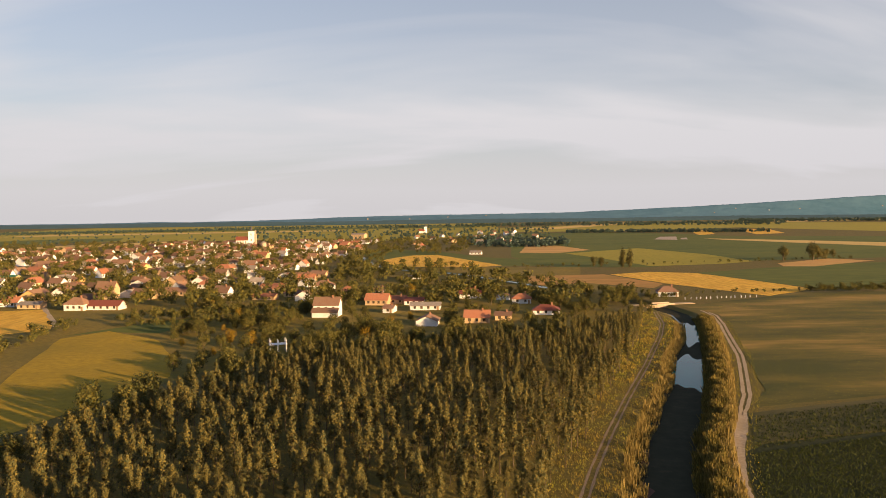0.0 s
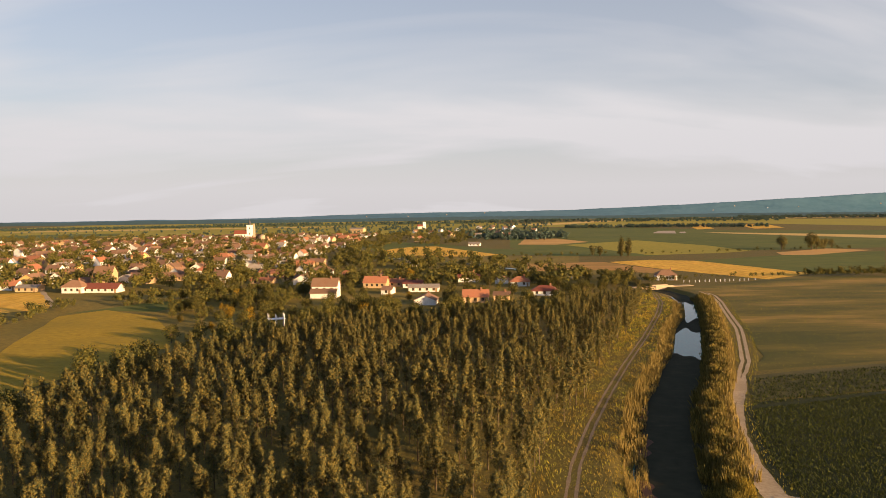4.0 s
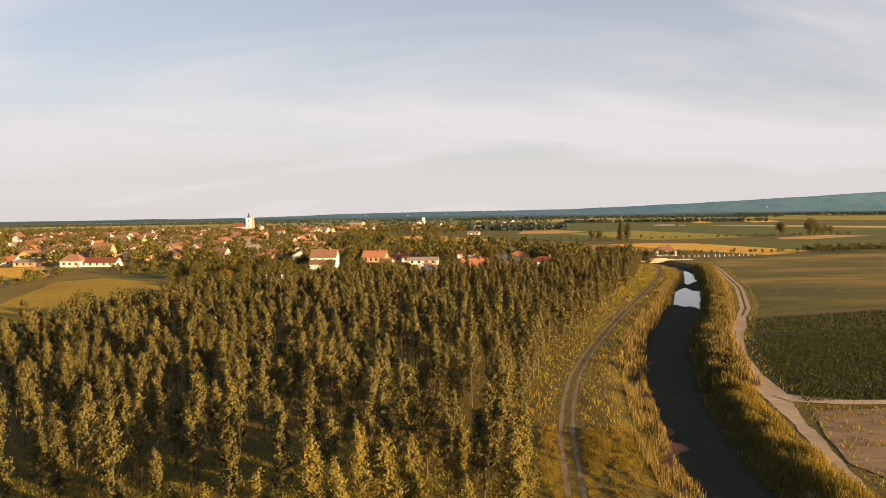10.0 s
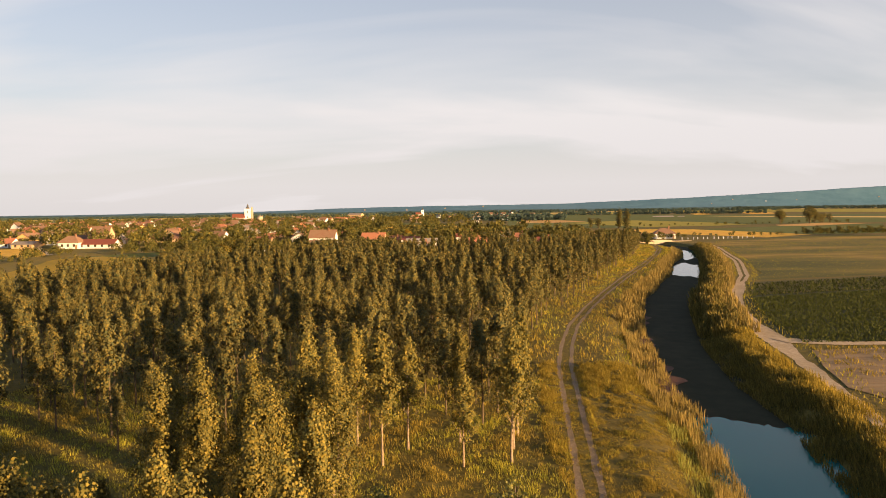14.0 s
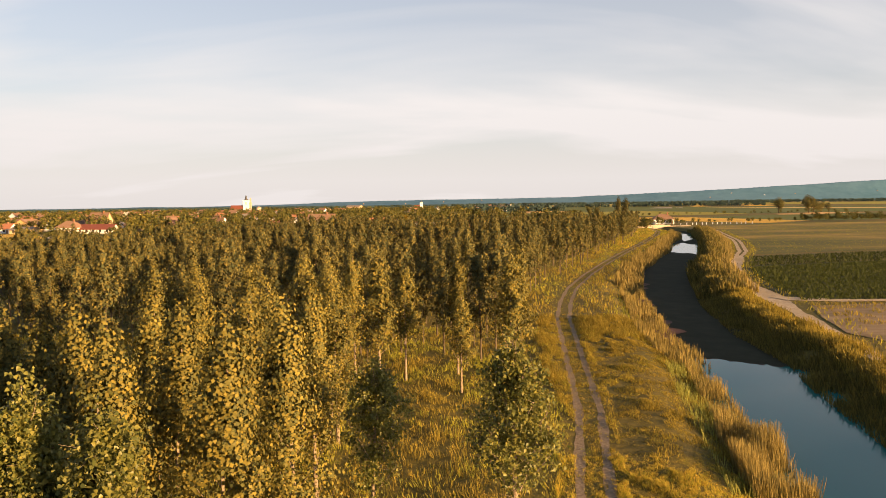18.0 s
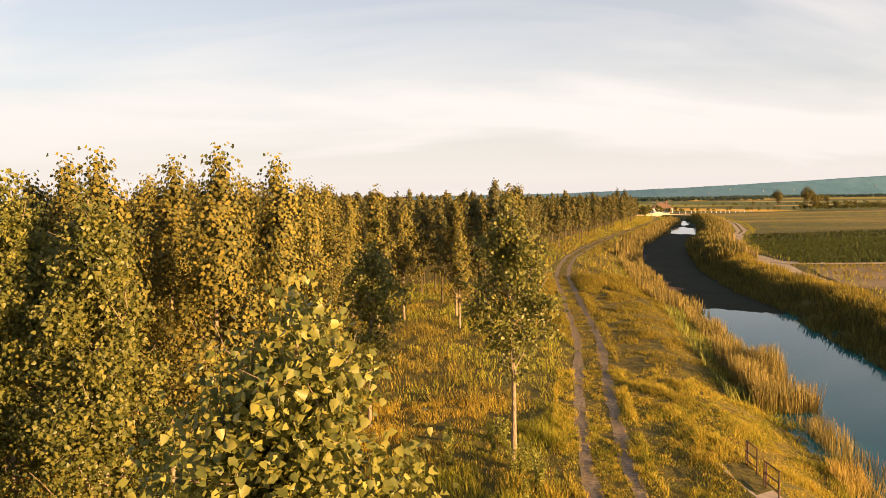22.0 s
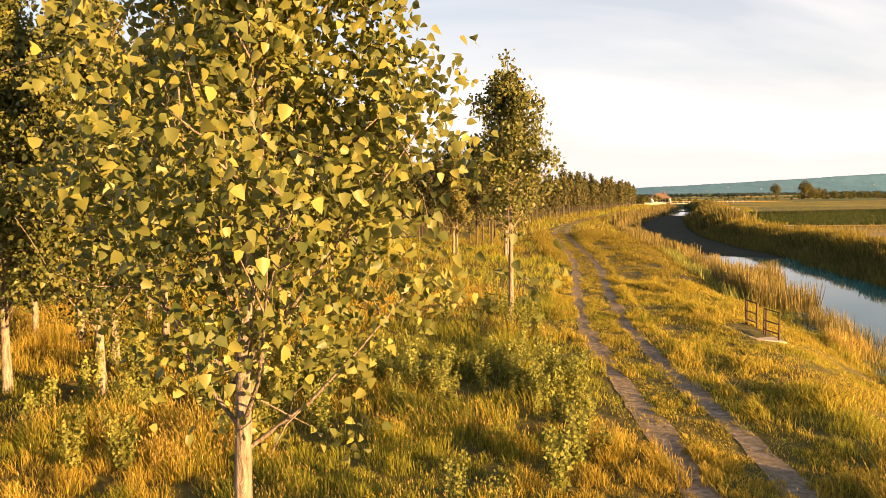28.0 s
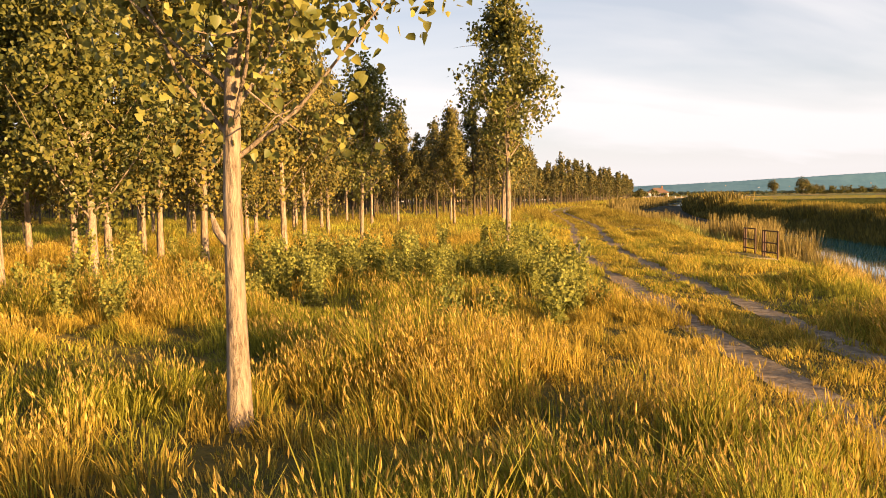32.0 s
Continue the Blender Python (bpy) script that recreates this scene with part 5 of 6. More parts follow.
set_house(-365, 770, -353, 768, 8, 3.3, 6.5, M_WALL_TAN, M_ROOF_ORANGE, "pinkish house with a hipped roof", turn=0, windows=3, hip=True)
set_house(-290, 634, -282, 633, 10, 2.2, 4.2, M_WALL, M_ROOF, "white gabled house, gable end to the fields", turn=1, windows=2)
set_house(-197, 460, -188, 459, 11, 2.3, 4.5, M_WALL, M_ROOF_GREY, "white gabled house, gable end to the fields", turn=1, windows=2)
set_house(-201, 419, -192, 418, 8, 3.2, 6.4, M_WALL_TAN, M_ROOF, "tan plastered house with a brown tiled roof", turn=0, windows=2)
set_house(-253, 661, -243, 659, 14, 2.3, 4.6, M_WALL, M_ROOF_GREY, "white gabled house, gable end to the fields", turn=1, windows=3)
set_house(-224, 614, -210, 612, 8, 2.2, 3.8, M_WALL, M_ROOF_GREY, "white house with a grey roof", turn=0, windows=4)
set_house(-258, 728, -246, 725, 8, 2.2, 3.6, M_WALL, M_ROOF_GREY, "white house with a grey roof", turn=0, windows=3)
set_house(-271, 807, -255, 804, 8, 2.9, 5.7, M_WALL, M_ROOF, "white-walled house with a brown tiled roof", turn=0, windows=5)
set_house(-353, 605, -340, 603, 8, 2.2, 3.6, M_WALL_TAN, M_ROOF_GREEN, "shed with a bright green sheet roof", turn=0, windows=4, name="shed", category="shed", chimney=False)
set_house(-282, 574, -275, 573, 8, 2.4, 4.7, M_WALL_OCHRE, M_ROOF, "tan plastered house with a brown tiled roof", turn=0, windows=2)
set_house(-246, 818, -238, 816, 11, 3.0, 5.9, M_WALL, M_ROOF, "white gabled house, gable end to the fields", turn=1, windows=2)
set_house(-214, 929, -203, 927, 14, 2.5, 4.9, M_WALL, M_ROOF, "white gabled house, gable end to the fields", turn=1, windows=3)
set_house(-194, 925, -184, 922, 14, 2.4, 4.9, M_WALL, M_ROOF, "white gabled house, gable end to the fields", turn=1, windows=3)
set_house(-216, 752, -201, 750, 8, 2.8, 5.7, M_WALL, M_ROOF, "white-walled house with a brown tiled roof", turn=0, windows=4)
set_house(-176, 674, -162, 672, 8, 2.6, 5.2, M_WALL, M_ROOF_ORANGE, "white-walled house with a brown tiled roof", turn=0, windows=4)
set_house(-13, 328, -4, 327, 11, 2.2, 4.3, M_WALL, M_ROOF, "white gabled house behind the poplars", turn=1, windows=2)
set_house(8, 335, 19, 334, 8, 2.7, 5.4, M_WALL_TAN, M_ROOF_ORANGE, "house with a broad steep red-brown tile roof", turn=0, windows=3)
set_house(41, 360, 53, 358, 8, 2.3, 4.6, M_WALL, M_ROOF_RED, "white house with a bright red hipped roof beside the poplars", turn=0, windows=3, hip=True)
set_house(22, 343, 29, 342, 8, 2.2, 3.6, M_WALL_TAN, M_ROOF, "tan plastered house with a brown tiled roof", turn=0, windows=2)
set_house(8, 436, 20, 435, 8, 2.7, 5.5, M_WALL, M_ROOF_RED, "white two-storey house with a red roof", turn=0, windows=3, hip=True, annex=True)
set_house(35, 405, 45, 404, 8, 2.6, 5.1, M_WALL, M_ROOF_ORANGE, "white house with a hipped brown-red roof", turn=0, windows=2, hip=True)
set_house(28, 422, 35, 421, 9, 2.2, 4.2, M_WALL, M_ROOF, "white gabled house, gable end to the fields", turn=1, windows=2)
set_house(-63, 363, -51, 362, 8, 5.6, 9.0, M_WALL, M_ROOF, "large house with two stepped brown tile roofs", turn=0, windows=3, annex=True)
set_house(-43, 406, -31, 404, 8, 3.0, 6.0, M_WALL_TAN, M_ROOF_ORANGE, "tan house with a reddish tile roof", turn=0, windows=4)
set_house(-31, 412, -22, 411, 8, 2.2, 4.0, M_WALL_TAN, M_ROOF_ORANGE, "house with a red-brown roof", turn=0, windows=2)
set_house(-22, 405, -12, 404, 8, 2.2, 3.7, M_WALL, M_ROOF_RED, "long house with a dark red roof", turn=0, windows=3)
set_house(-18, 383, -3, 382, 8, 2.2, 3.6, M_WALL, M_ROOF_GREY, "long low white shed with a pale grey roof", turn=0, windows=4, name="shed", category="shed", chimney=False)
set_house(-85, 491, -73, 489, 8, 3.0, 6.1, M_WALL, M_ROOF, "white house with a hipped brown roof", turn=0, windows=3, hip=True)
set_house(-104, 536, -92, 535, 8, 3.4, 6.7, M_WALL_TAN, M_ROOF_ORANGE, "tan plastered house with a brown tiled roof", turn=0, windows=3)
set_house(-63, 454, -53, 453, 8, 2.9, 5.8, M_WALL_TAN, M_ROOF_ORANGE, "tan house with a hipped reddish roof", turn=0, windows=3, hip=True)
set_house(-126, 572, -116, 570, 8, 2.3, 4.6, M_WALL, M_ROOF, "white-walled house with a brown tiled roof", turn=0, windows=3)
set_house(-85, 430, -75, 429, 13, 2.8, 5.6, M_WALL, M_ROOF, "white gabled house, gable end to the fields", turn=1, windows=3)
set_house(-44, 463, -37, 462, 8, 2.2, 4.2, M_WALL, M_ROOF, "white-walled house with a brown tiled roof", turn=0, windows=2)
set_house(-96, 452, -86, 451, 8, 2.2, 3.7, M_WALL_TAN, M_ROOF, "tan plastered house with a brown tiled roof", turn=0, windows=3)
set_house(-110, 484, -102, 483, 8, 2.2, 3.6, M_WALL_TAN, M_ROOF_ORANGE, "tan plastered house with a brown tiled roof", turn=0, windows=2)
set_house(-31, 374, -26, 373, 8, 2.2, 3.6, M_WALL, M_ROOF, "white-walled house with a brown tiled roof", turn=0, windows=1)
set_house(-158, 943, -145, 939, 8, 2.2, 4.2, M_WALL, M_ROOF_GREY, "white-walled house with a brown tiled roof", turn=0, windows=4)
set_house(-40, 1026, -29, 1023, 14, 3.6, 7.2, M_WALL_TAN, M_ROOF_ORANGE, "tan plastered house with a brown tiled roof", turn=1, windows=3)
set_house(28, 882, 41, 879, 8, 2.2, 4.3, M_WALL, M_ROOF_GREY, "white-walled house with a brown tiled roof", turn=0, windows=3)
set_house(-197, 936, -186, 933, 14, 2.2, 4.2, M_WALL, M_ROOF, "white gabled house, gable end to the fields", turn=1, windows=3)
set_house(-211, 929, -204, 927, 9, 2.2, 4.3, M_WALL, M_ROOF, "white gabled house, gable end to the fields", turn=1, windows=2)
set_house(-31, 563, -25, 563, 8, 2.2, 3.6, M_WALL, M_ROOF_GREY, "small white shed beside the stream", turn=0, windows=1, name="shed", category="shed", chimney=False)
set_house(-25, 563, -20, 562, 8, 2.2, 3.6, M_WALL, M_ROOF_GREY, "small white shed beside the stream", turn=0, windows=1, name="shed", category="shed", chimney=False)
set_house(119, 428, 130, 427, 8, 2.9, 5.8, M_WALL, M_ROOF, "white bungalow with a hipped brown roof by the lane", turn=0, windows=3, hip=True)
set_house(-179, 1460, -153, 1451, 14, 9, 11.5, M_WALL_TAN, M_ROOF_GREY, "pale flat-fronted block at the village centre", windows=6, chimney=False, name="public_building", category="building")

# the rest, along streets; each a copy of one of a few built houses
kinds_h = []
for i, (w, d, ev, rd, wm, rm, lab) in enumerate((
        (11, 8, 3.0, 6.4, M_WALL, M_ROOF, W1), (9, 8, 3.2, 6.8, M_WALL, M_ROOF, W2), (14, 8, 2.9, 6.0, M_WALL_TAN, M_ROOF, "tan village house with tiled roof"),
        (12, 9, 3.2, 6.6, M_WALL_TAN, M_ROOF_ORANGE, "village house with ochre walls and brown roof"), (10, 9, 5.4, 8.6, M_WALL, M_ROOF, "two-storey village house with tiled roof"),
        (16, 7, 2.6, 4.8, M_WALL_TAN, M_ROOF, "long tiled barn in a yard"), (10, 8, 3.0, 6.2, M_WALL, M_ROOF_ORANGE, "white house with an orange-red tile roof"),
        (9, 7, 2.8, 5.4, M_WALL, M_ROOF_GREY, "small white house with grey roof"))):
    kinds_h.append((w, d, ev, rd, wm, rm, lab))
vr = random.Random(9)
taken = [(o.location.x, o.location.y) for o in scene.objects if o.name.startswith(("house", "farm", "shed", "barn", "public"))]
built = {}
village_yards = []
for k in range(30):
    for j in range(24):
        # streets run away from the plantation, slightly turned
        u, v = -80 + k * -27 + vr.uniform(-5, 5), 440 + j * 36 + vr.uniform(-7, 7)
        x, y = u * math.cos(0.28) + (v - 440) * math.sin(0.28) * 0.75, v + u * -0.10
        if x < -0.60 * y - 10 or x > np.interp(y, [430, 600, 800, 1100, 1300], [-55, -95, -120, -110, -90]) or y > 1350:
            continue
        if x < -470 and y > 1080:
            continue
        if (k % 4) == 3 or any((x - a) ** 2 + (y - b) ** 2 < 260 for a, b in taken):
            continue
        village_yards.append((x, y))
vr.shuffle(village_yards)
for x, y in village_yards[:235]:
    i = vr.choices(range(8), (5, 5, 3, 3, 1.0, 2, 1, 2))[0]
    turn = 0.28 * -1 + vr.choice((0, math.pi / 2, 0, math.pi)) + vr.uniform(-0.12, 0.12)
    m = Matrix.Translation((x, y, 0)) @ Matrix.Rotation(turn, 4, "Z") @ Matrix.Diagonal((vr.uniform(0.85, 1.2), vr.uniform(0.9, 1.1), vr.uniform(0.9, 1.12), 1))
    if i not in built:
        w, d, ev, rd, wm, rm, lab = kinds_h[i]
        built[i] = house("house", m, w, d, ev, rd, wm, rm, lab, windows=3)
    else:
        c = copy_thing(built[i], m)
    taken.append((x, y))

# houses of the farther hamlet by the second church
for n in range(22):
    x, y = vr.uniform(-60, 150), vr.uniform(1150, 1750)
    i = vr.choice([q for q in built])
    copy_thing(built[i], Matrix.Translation((x * y / 1200, y, 0)) @ Matrix.Rotation(vr.uniform(0, 6.28), 4, "Z"))


# ---- churches and silos ----
def church(m, s, label):
    e = empty("church", m)
    part("nave", gable_bm(24 * s, 15 * s, 10 * s, 17 * s), M_WALL, e)
    part("nave_roof", roof_bm(24 * s, 15 * s, 10 * s, 17 * s, 0.6, 0.3), M_ROOF_RED, e, "red pitched nave roof")
    bm = bmesh.new()
    a, b = 12 * s, 24 * s
    box(bm, (a, -5 * s, 0), (b, 5 * s, 27 * s), 0.15)
    box(bm, (a - 0.3, -5.4 * s, 26.6 * s), (b + 0.3, 5.4 * s, 27.6 * s), 0.1)
    part("tower", bm, M_WALL, e, "tall white bell tower")
    bm = bmesh.new()
    cx = (a + b) / 2
    bmesh.ops.create_cone(bm, cap_ends=True, segments=8, radius1=4.0 * s, radius2=2.1 * s, depth=4 * s, matrix=Matrix.Translation((cx, 0, 29.6 * s)))
    bmesh.ops.create_cone(bm, cap_ends=True, segments=8, radius1=1.9 * s, radius2=1.7 * s, depth=2 * s, matrix=Matrix.Translation((cx, 0, 32.4 * s)))
    bmesh.ops.create_cone(bm, cap_ends=True, segments=8, radius1=2.3 * s, radius2=0.1, depth=5 * s, matrix=Matrix.Translation((cx, 0, 35.8 * s)))
    part("spire", bm, M_SPIRE, e, "dark stepped spire")
    for q in (-1, 1):
        for z in (8, 19):
            bm = bmesh.new()
            box(bm, (cx - 0.9 * s, q * 5 * s - 0.12, z * s), (cx + 0.9 * s, q * 5 * s + 0.12, (z + 4.2) * s))
            part("tower_window", bm, M_PANE, e)
    for i in range(4):
        bm = bmesh.new()
        x = (-9 + 5.5 * i) * s
        box(bm, (x - 0.8 * s, -7.5 * s - 0.1, 3 * s), (x + 0.8 * s, -7.5 * s + 0.05, 8 * s), 0.05)
        part("nave_window", bm, M_PANE, e)
    return tagged(e, label, "church")


church(Matrix.Translation((-331, 1252, 0)) @ Matrix.Rotation(radians(8), 4, "Z"), 0.8, "white village church with a tall bell tower and red roof")
church(Matrix.Translation((-56, 1835, 0)) @ Matrix.Rotation(radians(12), 4, "Z"), 0.55, "distant white church tower with dark spire")


def silo(x, y, r, h):
    e = empty("silo", pose(x, y, 0))
    v, f = tube([(0, 0, 0), (0, 0, h)], [r, r], 18)
    under(new("shell", mesh_np("shell", v, f, M_CONCRETE, smooth=True)), e)
    v, f = tube([(0, 0, h), (0, 0, h + r * 0.55)], [r * 1.05, 0.3], 18)
    under(new("cap", mesh_np("cap", v, f, M_ROOF_GREY)), e)
    return tagged(e, "pale concrete grain silo with a conical cap", "silo", "grain silos")


silo(-250, 1056, 3.7, 10.5)
silo(-266, 1120, 2.2, 8.0)
bm = bmesh.new()
box(bm, (-297.5, 1196, 0), (-294.5, 1200, 19), 0.2)
box(bm, (-297, 1197, 19), (-295, 1199, 25), 0.1)
tw = part("elevator_tower", bm, M_CONCRETE, None)
tagged(tw, "grey grain elevator tower beside the silos", "tower")

# ---- where the lane crosses the canal's end ----
bridge = empty("culvert_bridge", pose(112, 394, 0, 0, 0, 14))
bm = bmesh.new()
box(bm, (-17, -2.6, -1.6), (17, 2.6, 0.22), 0.08)
part("deck", bm, M_DIRT_PALE, bridge, "pale dusty earth roadway")
for q in (-1, 1):
    bm = bmesh.new()
    box(bm, (-5, q * 2.75 - 0.14, -1.2), (5, q * 2.75 + 0.14, 0.75), 0.03)
    part("parapet", bm, M_CONCRETE, bridge)
tagged(bridge, "low concrete culvert carrying the dusty lane over the canal", "bridge")
post_rng = random.Random(21)
post_me = None
for i in range(15):
    if not post_me:
        bm = bmesh.new()
        box(bm, (-0.16, -0.16, -0.1), (0.16, 0.16, 1.05), 0.03)
        box(bm, (-0.21, -0.21, 1.05), (0.21, 0.21, 1.16), 0.02)
        post_me = part("marker_post", bm, M_WALL, None)
        po = post_me
    else:
        po = new("marker_post", post_me.data)
    po.matrix_world = pose(130 + i * 2.9 + post_rng.uniform(-0.6, 0.6), 414 + i * 0.5 + post_rng.uniform(-0.4, 0.4), 0, 0, 0, post_rng.uniform(0, 90))
    tagged(po, "short whitewashed post beside the lane", "post", "lane marker posts")

# ---- white shed frame at the plantation's edge ----
wf = empty("open_shed", pose(-62, 269, 0, 0, 0, 20) @ Matrix.Scale(0.75, 4))
for ix in range(3):
    for iy in (0, 1):
        bm = bmesh.new()
        box(bm, (ix * 3.6 - 0.15, iy * 4 - 0.15, 0), (ix * 3.6 + 0.15, iy * 4 + 0.15, 5.6 if ix % 2 else 6.2), 0.02)
        part("post", bm, M_WALL, wf)
bm = bmesh.new()
box(bm, (-0.5, -0.6, 3.6), (7.8, 4.6, 3.85), 0.04)
part("roof", bm, M_WALL, wf)
tagged(wf, "unfinished white concrete shed with posts rising above its roof", "shed")


# ---- garden trees, hedges and far woods ----
def bushy(seed, h, r, leaves, size, base=0.25):
    rng = np.random.default_rng(seed)
    lobes = rng.normal(0, 1, (9, 3))
    lobes /= np.linalg.norm(lobes, axis=1)[:, None]
    cz, rz = h * (0.5 + base / 2), h * (0.5 - base / 2)
    cent = np.array([0, 0, cz]) + lobes * np.array([r * 0.55, r * 0.55, rz * 0.55])
    k = rng.integers(0, 9, leaves)
    d = rng.normal(0, 1, (leaves, 3))
    d /= np.linalg.norm(d, axis=1)[:, None]
    p = cent[k] + d * np.array([r * 0.52, r * 0.52, rz * 0.52]) * rng.uniform(0.55, 1.1, leaves)[:, None]
    p[:, 2] = np.maximum(p[:, 2], h * base * 0.5)
    bits = [tube([(0, 0, -0.1), (0.1, 0, h * 0.3), (0, 0.1, h * 0.6)], [0.035 * h, 0.026 * h, 0.012 * h], 6)]
    for q in range(5):
        a = q * 1.3
        bits.append(tube([(0, 0, h * 0.28), (math.cos(a) * r * 0.4, math.sin(a) * r * 0.4, h * 0.5), tuple(cent[q])], [0.018 * h, 0.011 * h, 0.004 * h], 4))
    return (*join_np(bits), *leaf_cloud(rng, p, size, False, 0.2, d + np.array([0, 0, 0.25])))


class Bushy(Kind):
    def __init__(self, *a, crown_mat=None, **k):
        self.raw = bushy(*a, **k)
        self.mats = (M_BRANCH, crown_mat or M_LEAF_GARDEN)
        self.trunk = self.crown = None


def many(name, placed, label, category, mat):
    """Uncountable trees far off, joined: wood and leaves in one object each."""
    bits = []
    for kd, m in placed:
        a = np.array(m)
        bits.append((kd.raw[2] @ a[:3, :3].T + a[:3, 3], kd.raw[3]))
    v, f = join_np(bits)
    tagged(new(name, mesh_np(name, v, f, mat)), label, category, kind="stuff")


garden_near = [Bushy(200 + i, 7.5 + i % 3, 3.6 + 0.4 * (i % 2), 700, 0.62, base=0.06, crown_mat=M_LEAF_GOLD if i == 4 else None) for i in range(5)]
garden_far = [Bushy(210 + i, 8 + i % 3, 3.8, 150, 1.15) for i in range(4)]
hedge_kinds = [Bushy(220 + i, 3.2 + 0.5 * i, 2.6, 420, 0.45, base=0.05) for i in range(3)]
br = random.Random(77)


def clear_of_houses(x, y, r=8, ahead=0):
    """Away from every house, and for ahead > 0 not right before its front."""
    return all((x - a) ** 2 + (y - b) ** 2 > r * r and not (abs(x - a) < 8 and 0 < b - y < ahead) for a, b in taken)


single, crowd = [], []


def wild(x, y, kd, s=1.0, squash=1.0):
    return kd, pose(x, y, 0, 0, 0, br.uniform(0, 360)) @ Matrix.Diagonal((s, s, s * squash, 1))


def in_hay(x, y):
    """The open hay meadow, the pasture behind it and the wheat beside it."""
    return (x < np.interp(y, [150, 195, 230, 255, 299, 350], [-90, -92, -84, -90, -111, -112]) and y < 366 + (x + 119) * 0.5) or x < -135


# belt between plantation and houses
n = 0
while n < 330:
    x, y = br.uniform(-150, 105), 225 + 245 * br.random()
    if y < back_edge(x) + 5 or not clear_of_houses(x, y, 10, 42) or (x > 60 and y < 360) or in_hay(x, y):
        continue
    single.append(wild(x, y, garden_near[br.choices(range(5), (3, 3, 3, 3, 0.9))[0]], br.uniform(0.35, 0.85)))
    n += 1
for i in range(150):                             # thick scrub right behind the plantation
    x = br.uniform(-98, 50)
    y = float(back_edge(x)) + 6 + 60 * br.random() ** 1.5
    if clear_of_houses(x, y, 10, 45) and not in_hay(x, y):
        crowd.append(wild(x, y, garden_near[br.randrange(4)], br.uniform(0.45, 0.95)))
# left-hand hedges and scrub
for i in range(46):
    t = i / 45
    x, y = -150 - 12 * t + br.uniform(-5, 5), 200 + 150 * t
    single.append(wild(x + br.uniform(-14, 0), y, hedge_kinds[i % 3], br.uniform(0.6, 1.2)))
for i in range(60):                              # rough hedge along the lane before the farm
    single.append(wild(-150 + i * 1.5 + br.uniform(-2, 2), 352 + i * 0.5 + br.uniform(-6, 10), hedge_kinds[i % 3], br.uniform(0.7, 1.5)))
for i in range(24):
    single.append(wild(-140 + i * 3.2 + br.uniform(-1, 1), 332 + br.uniform(-3, 5) + i * 0.6, hedge_kinds[i % 3], br.uniform(0.7, 1.3)))
# gardens all through the village
n = 0
while n < 1700:
    y = 400 + 950 * br.random() ** 1.2
    x = br.uniform(-0.62, np.interp(y, [400, 600, 900, 1300], [0.22, 0.05, 0.02, 0.06])) * y
    if x > -60 and 690 < y < 880:
        continue
    if not clear_of_houses(x, y, 7, 14):
        n += 0.2
        continue
    crowd.append(wild(x, y, garden_far[br.randrange(4)], br.uniform(0.5, 1.2)))
    n += 1
# the canal's far end, by the lane, and hedges on the plain
for i in range(40):
    x, y = br.uniform(84, 120), br.uniform(398, 450)
    if clear_of_houses(x, y, 9) and not (118 < x < 140 and y < 441):
        single.append(wild(x, y, garden_near[br.randrange(4)], br.uniform(0.45, 0.95)))
for i in range(34):
    t = i / 33
    single.append(wild(208 + 52 * t, 441 + br.uniform(-3, 2), hedge_kinds[i % 3], br.uniform(0.8, 1.4)))
for i in range(9):
    single.append(wild(112 + i * 2.6, 424 + br.uniform(-3, 3), hedge_kinds[i % 3], br.uniform(0.5, 0.85)))
for i in range(14):
    single.append(wild(139 + i * 5 + br.uniform(-2, 2), 436 + i * 0.6 + br.uniform(-2, 2), hedge_kinds[i % 3], br.uniform(0.5, 0.8)))
for i in range(60):
    t = i / 59
    t = (t + 0.22 * math.sin(t * 19)) % 1
    crowd.append(wild(60 + 330 * t, 655 + 70 * t + br.uniform(-9, 9), garden_far[i % 4], br.uniform(0.12, 0.5)))
for i, (kd, m) in enumerate(single):
    if i < 290:
        gold = kd is garden_near[4]
        hedge = kd in hedge_kinds
        e = kd.set_out("shrub" if hedge else "garden_tree", "low olive-green shrub in a hedge" if hedge else "yellowing garden tree among the houses" if gold else "bushy dark green garden tree",
                       "hedge shrubs" if hedge else "garden trees", m)
        if hedge:
            e["category"] = "shrub"
    else:
        crowd.append((garden_far[i % 4], m @ Matrix.Scale(0.5 if kd in hedge_kinds else 0.9, 4)))
many("village_trees", crowd, "dense dark green garden trees all through the village", "trees", M_LEAF_GARDEN)

# lone field trees
tall = [Bushy(231, 19, 4.2, 900, 1.0, base=0.03, crown_mat=M_LEAF_FAR), Bushy(232, 17, 6.0, 1100, 1.0, base=0.1, crown_mat=M_LEAF_FAR), Bushy(233, 11, 4.0, 600, 0.8, base=0.03, crown_mat=M_LEAF_FAR)]
for x, y, k, s in ((151, 654, 0, 0.9), (157, 653, 0, 0.85), (129, 664, 2, 0.9), (135, 663, 2, 0.85), (312, 708, 1, 0.9), (340, 709, 1, 1.05), (347, 714, 1, 0.85), (361, 728, 2, 1.0), (371, 734, 2, 0.9), (355, 722, 2, 0.8)):
    tall[k].set_out("field_tree", "tall dark lone tree standing on the plain", "field trees", pose(x, y, 0, 0, 0, x * 7) @ Matrix.Scale(s, 4))

# far woods: belts of crowns across the plain
wood_kinds = [Bushy(240 + i, 14, 7, 60, 4.2, base=0.02) for i in range(4)]


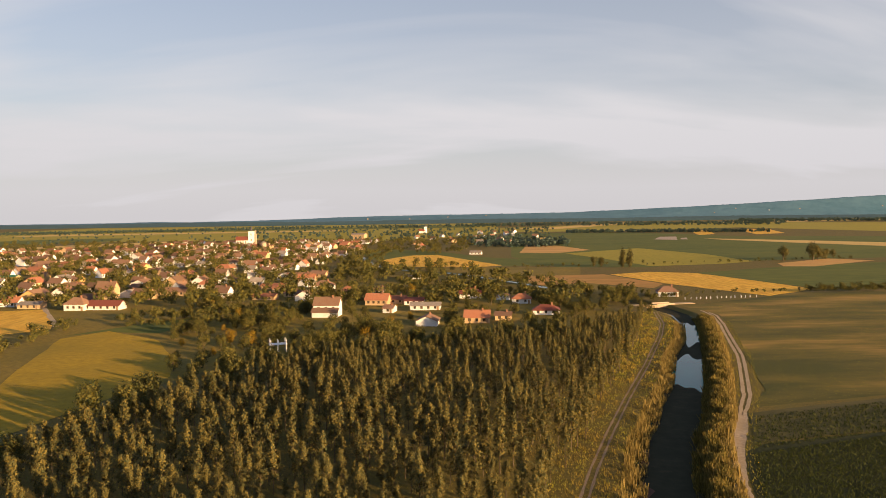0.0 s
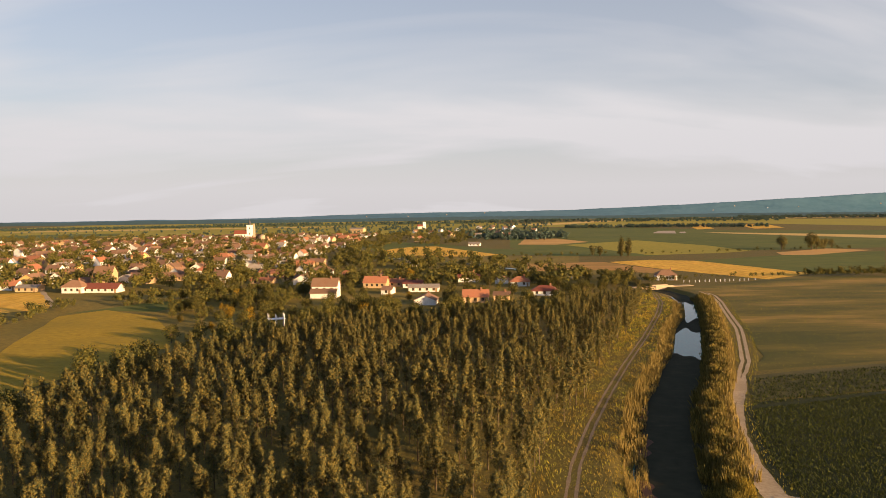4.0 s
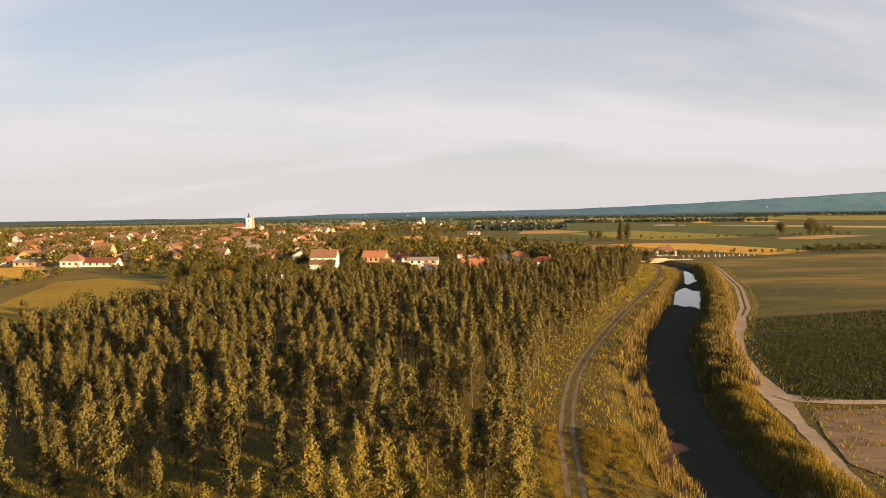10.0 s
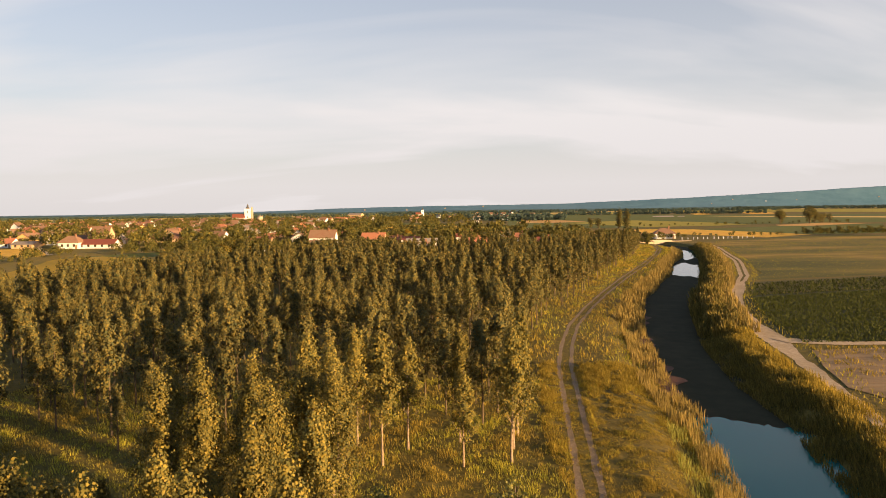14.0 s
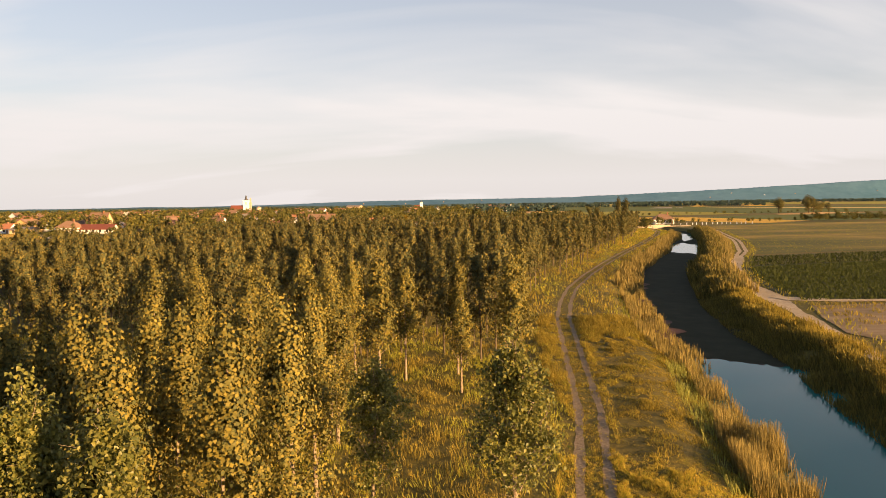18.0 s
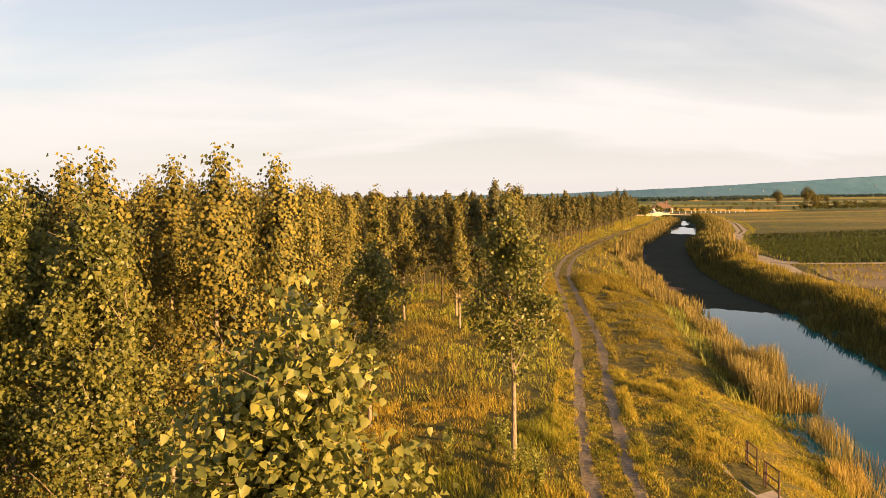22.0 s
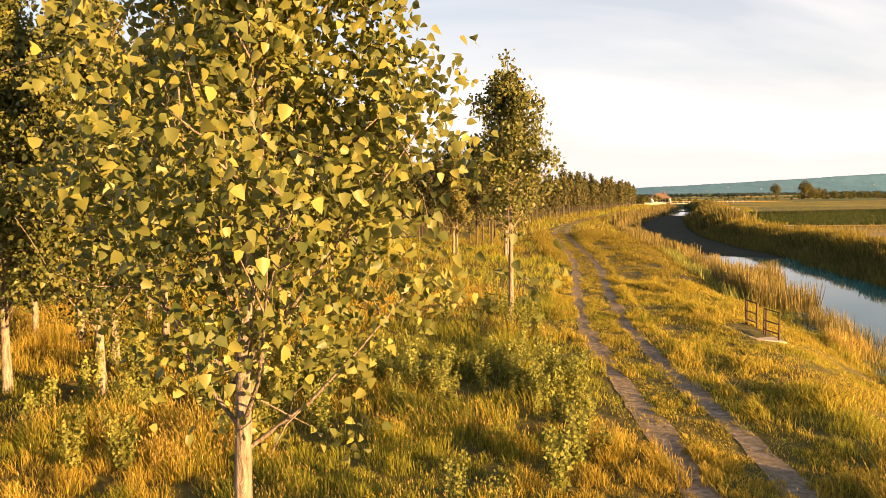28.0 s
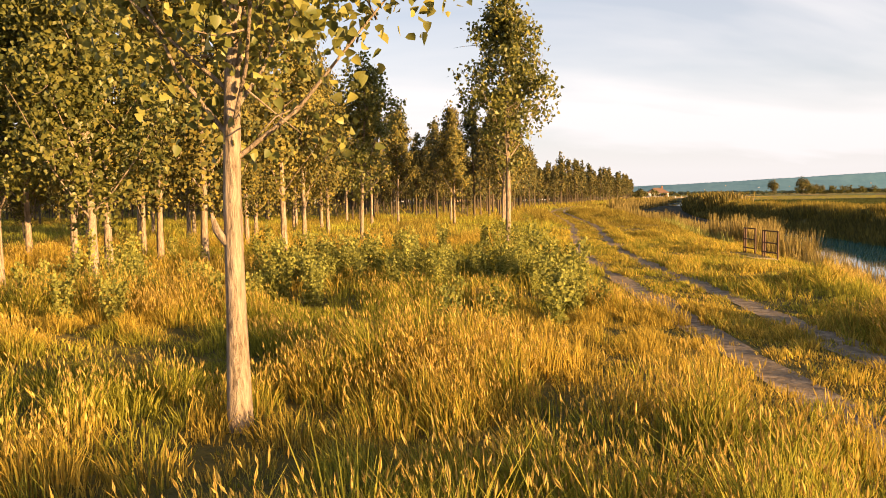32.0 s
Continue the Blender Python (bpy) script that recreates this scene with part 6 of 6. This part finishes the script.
def belt(n, a0, a1, r0, r1, s0, s1):
    out = []
    for _ in range(n):
        a, r = radians(br.uniform(a0, a1)), br.uniform(r0, r1)
        kd, m = wild(r * math.sin(a), r * math.cos(a), wood_kinds[br.randrange(4)], br.uniform(s0, s1))
        out.append((kd, m))
    return out


woods = belt(420, -31, -17, 2450, 2650, 0.35, 0.6) + belt(360, -18, 4, 2500, 2800, 0.4, 0.7) + belt(460, 2, 24, 2450, 2900, 0.4, 0.8) + belt(420, 21, 34, 3000, 3400, 0.45, 0.85)
woods += belt(200, 9, 23, 1690, 1760, 0.35, 0.65) + belt(330, -14, 8, 1350, 2200, 0.3, 0.6) + belt(90, -31, -14, 1500, 2300, 0.25, 0.45) + belt(130, 2, 9, 1050, 1300, 0.4, 0.75)
# blue-green base colours hold the haze over the far forest
M_FOREST_HAZE = two_scale("haze_toned_forest", [(0.3, (0.035, 0.085, 0.10)), (0.55, (0.05, 0.115, 0.13)), (0.8, (0.075, 0.145, 0.145))], 0.02, 0.002, (0.05, 0.12, 0.14), 0.6, 1.0, 0.2, 4)
# woodland leaf tones tinted towards blue to stand for haze
M_WOOD_HAZE = leafy("haze_toned_woodland", (0.04, 0.075, 0.07), (0.095, 0.125, 0.10), 0.1, 0.9)
fx, fy = np.linspace(-3400, 3600, 500), np.linspace(3350, 4600, 26)
fr = np.random.default_rng(12)
canopy = sheet(fx, fy, lambda X, Y: 4.5 + fr.normal(0, 1.1, X.shape) + 2.0 * np.sin(X * 0.004 + Y * 0.003) - 8.0 * (Y < 3360) * (1 - 0 * X), M_FOREST_HAZE, "far_forest")
tagged(new("far_forest", canopy), "low forest covering the far plain below the ridge, haze put into its colour", "forest", kind="structure")
many("far_woods", woods, "belts of dark distant woodland across the plain, tinted for haze", "woodland", M_WOOD_HAZE)

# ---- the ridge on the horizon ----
# the blue of distance haze is put into the ridge's base colour
M_HILL_HAZE = two_scale("haze_blue_ridge", [(0.3, (0.05, 0.135, 0.21)), (0.55, (0.075, 0.175, 0.255)), (0.8, (0.10, 0.21, 0.275))], 0.012, 0.0012, (0.095, 0.195, 0.28), 0.6, 1.0, 0.12, 4)
RIDGE_A = [-45, -30, -24, -21, -18.5, -12.6, -6.9, -0.8, 4, 9, 13, 19, 26.3, 30, 45]
RIDGE_Z = [6, 9, 9, 13, 9, 15, 28, 34, 35, 38, 48, 65, 91, 105, 116]
ra = np.radians(np.linspace(-42, 42, 700))
rr = np.linspace(0, 1, 26)
A, Rn = np.meshgrid(ra, rr)
hgt = 20 + (np.interp(np.degrees(A), RIDGE_A, RIDGE_Z) - 20) * 1.07 / np.cos(A)
rough = np.random.default_rng(4).normal(0, 1, A.shape)
Zr = hgt * (np.clip(Rn / 0.75, 0, 1) ** 1.3) * np.where(Rn > 0.8, 1 - (Rn - 0.8) * 0.4, 1) + rough * 0.7 * np.clip(Rn * 3, 0, 1) + 4 * np.sin(A * 90 + 3 * Rn) * Rn * (1 - Rn)
Yr = 4540 + 400 * Rn                      # the crest lies along a line square to the view
i = (np.arange(25)[:, None] * 700 + np.arange(699)[None, :]).ravel()
ridge = new("ridge", mesh_np("ridge", np.c_[(Yr * np.tan(A)).ravel(), Yr.ravel(), Zr.ravel() - 1], np.c_[i, i + 1, i + 701, i + 700], M_HILL_HAZE, smooth=True))
tagged(ridge, "long forested ridge on the horizon, haze blue put into its colour", "hills", kind="structure")
rd = np.random.default_rng(8)
for k in range(9):
    a, q = radians(rd.uniform(15, 33) if k % 2 else rd.uniform(-10, 30)), rd.uniform(0.25, 0.6)
    z = (20 + (float(np.interp(np.degrees(a), RIDGE_A, RIDGE_Z)) - 20) * 1.07 / math.cos(a)) * (q / 0.75) ** 1.3
    r = (4540 + 400 * q) / math.cos(a)
    bm = gable_bm(7, 6, 3.2, 5.5)
    ob = part("hillside_house", bm, M_WALL if k == 3 else M_WALL_TAN, None)
    ob.matrix_world = pose(r * math.sin(a), r * math.cos(a), z - 2, 0, 0, -math.degrees(a))
    tagged(ob, "tiny white house on the wooded ridge", "house", "ridge houses")
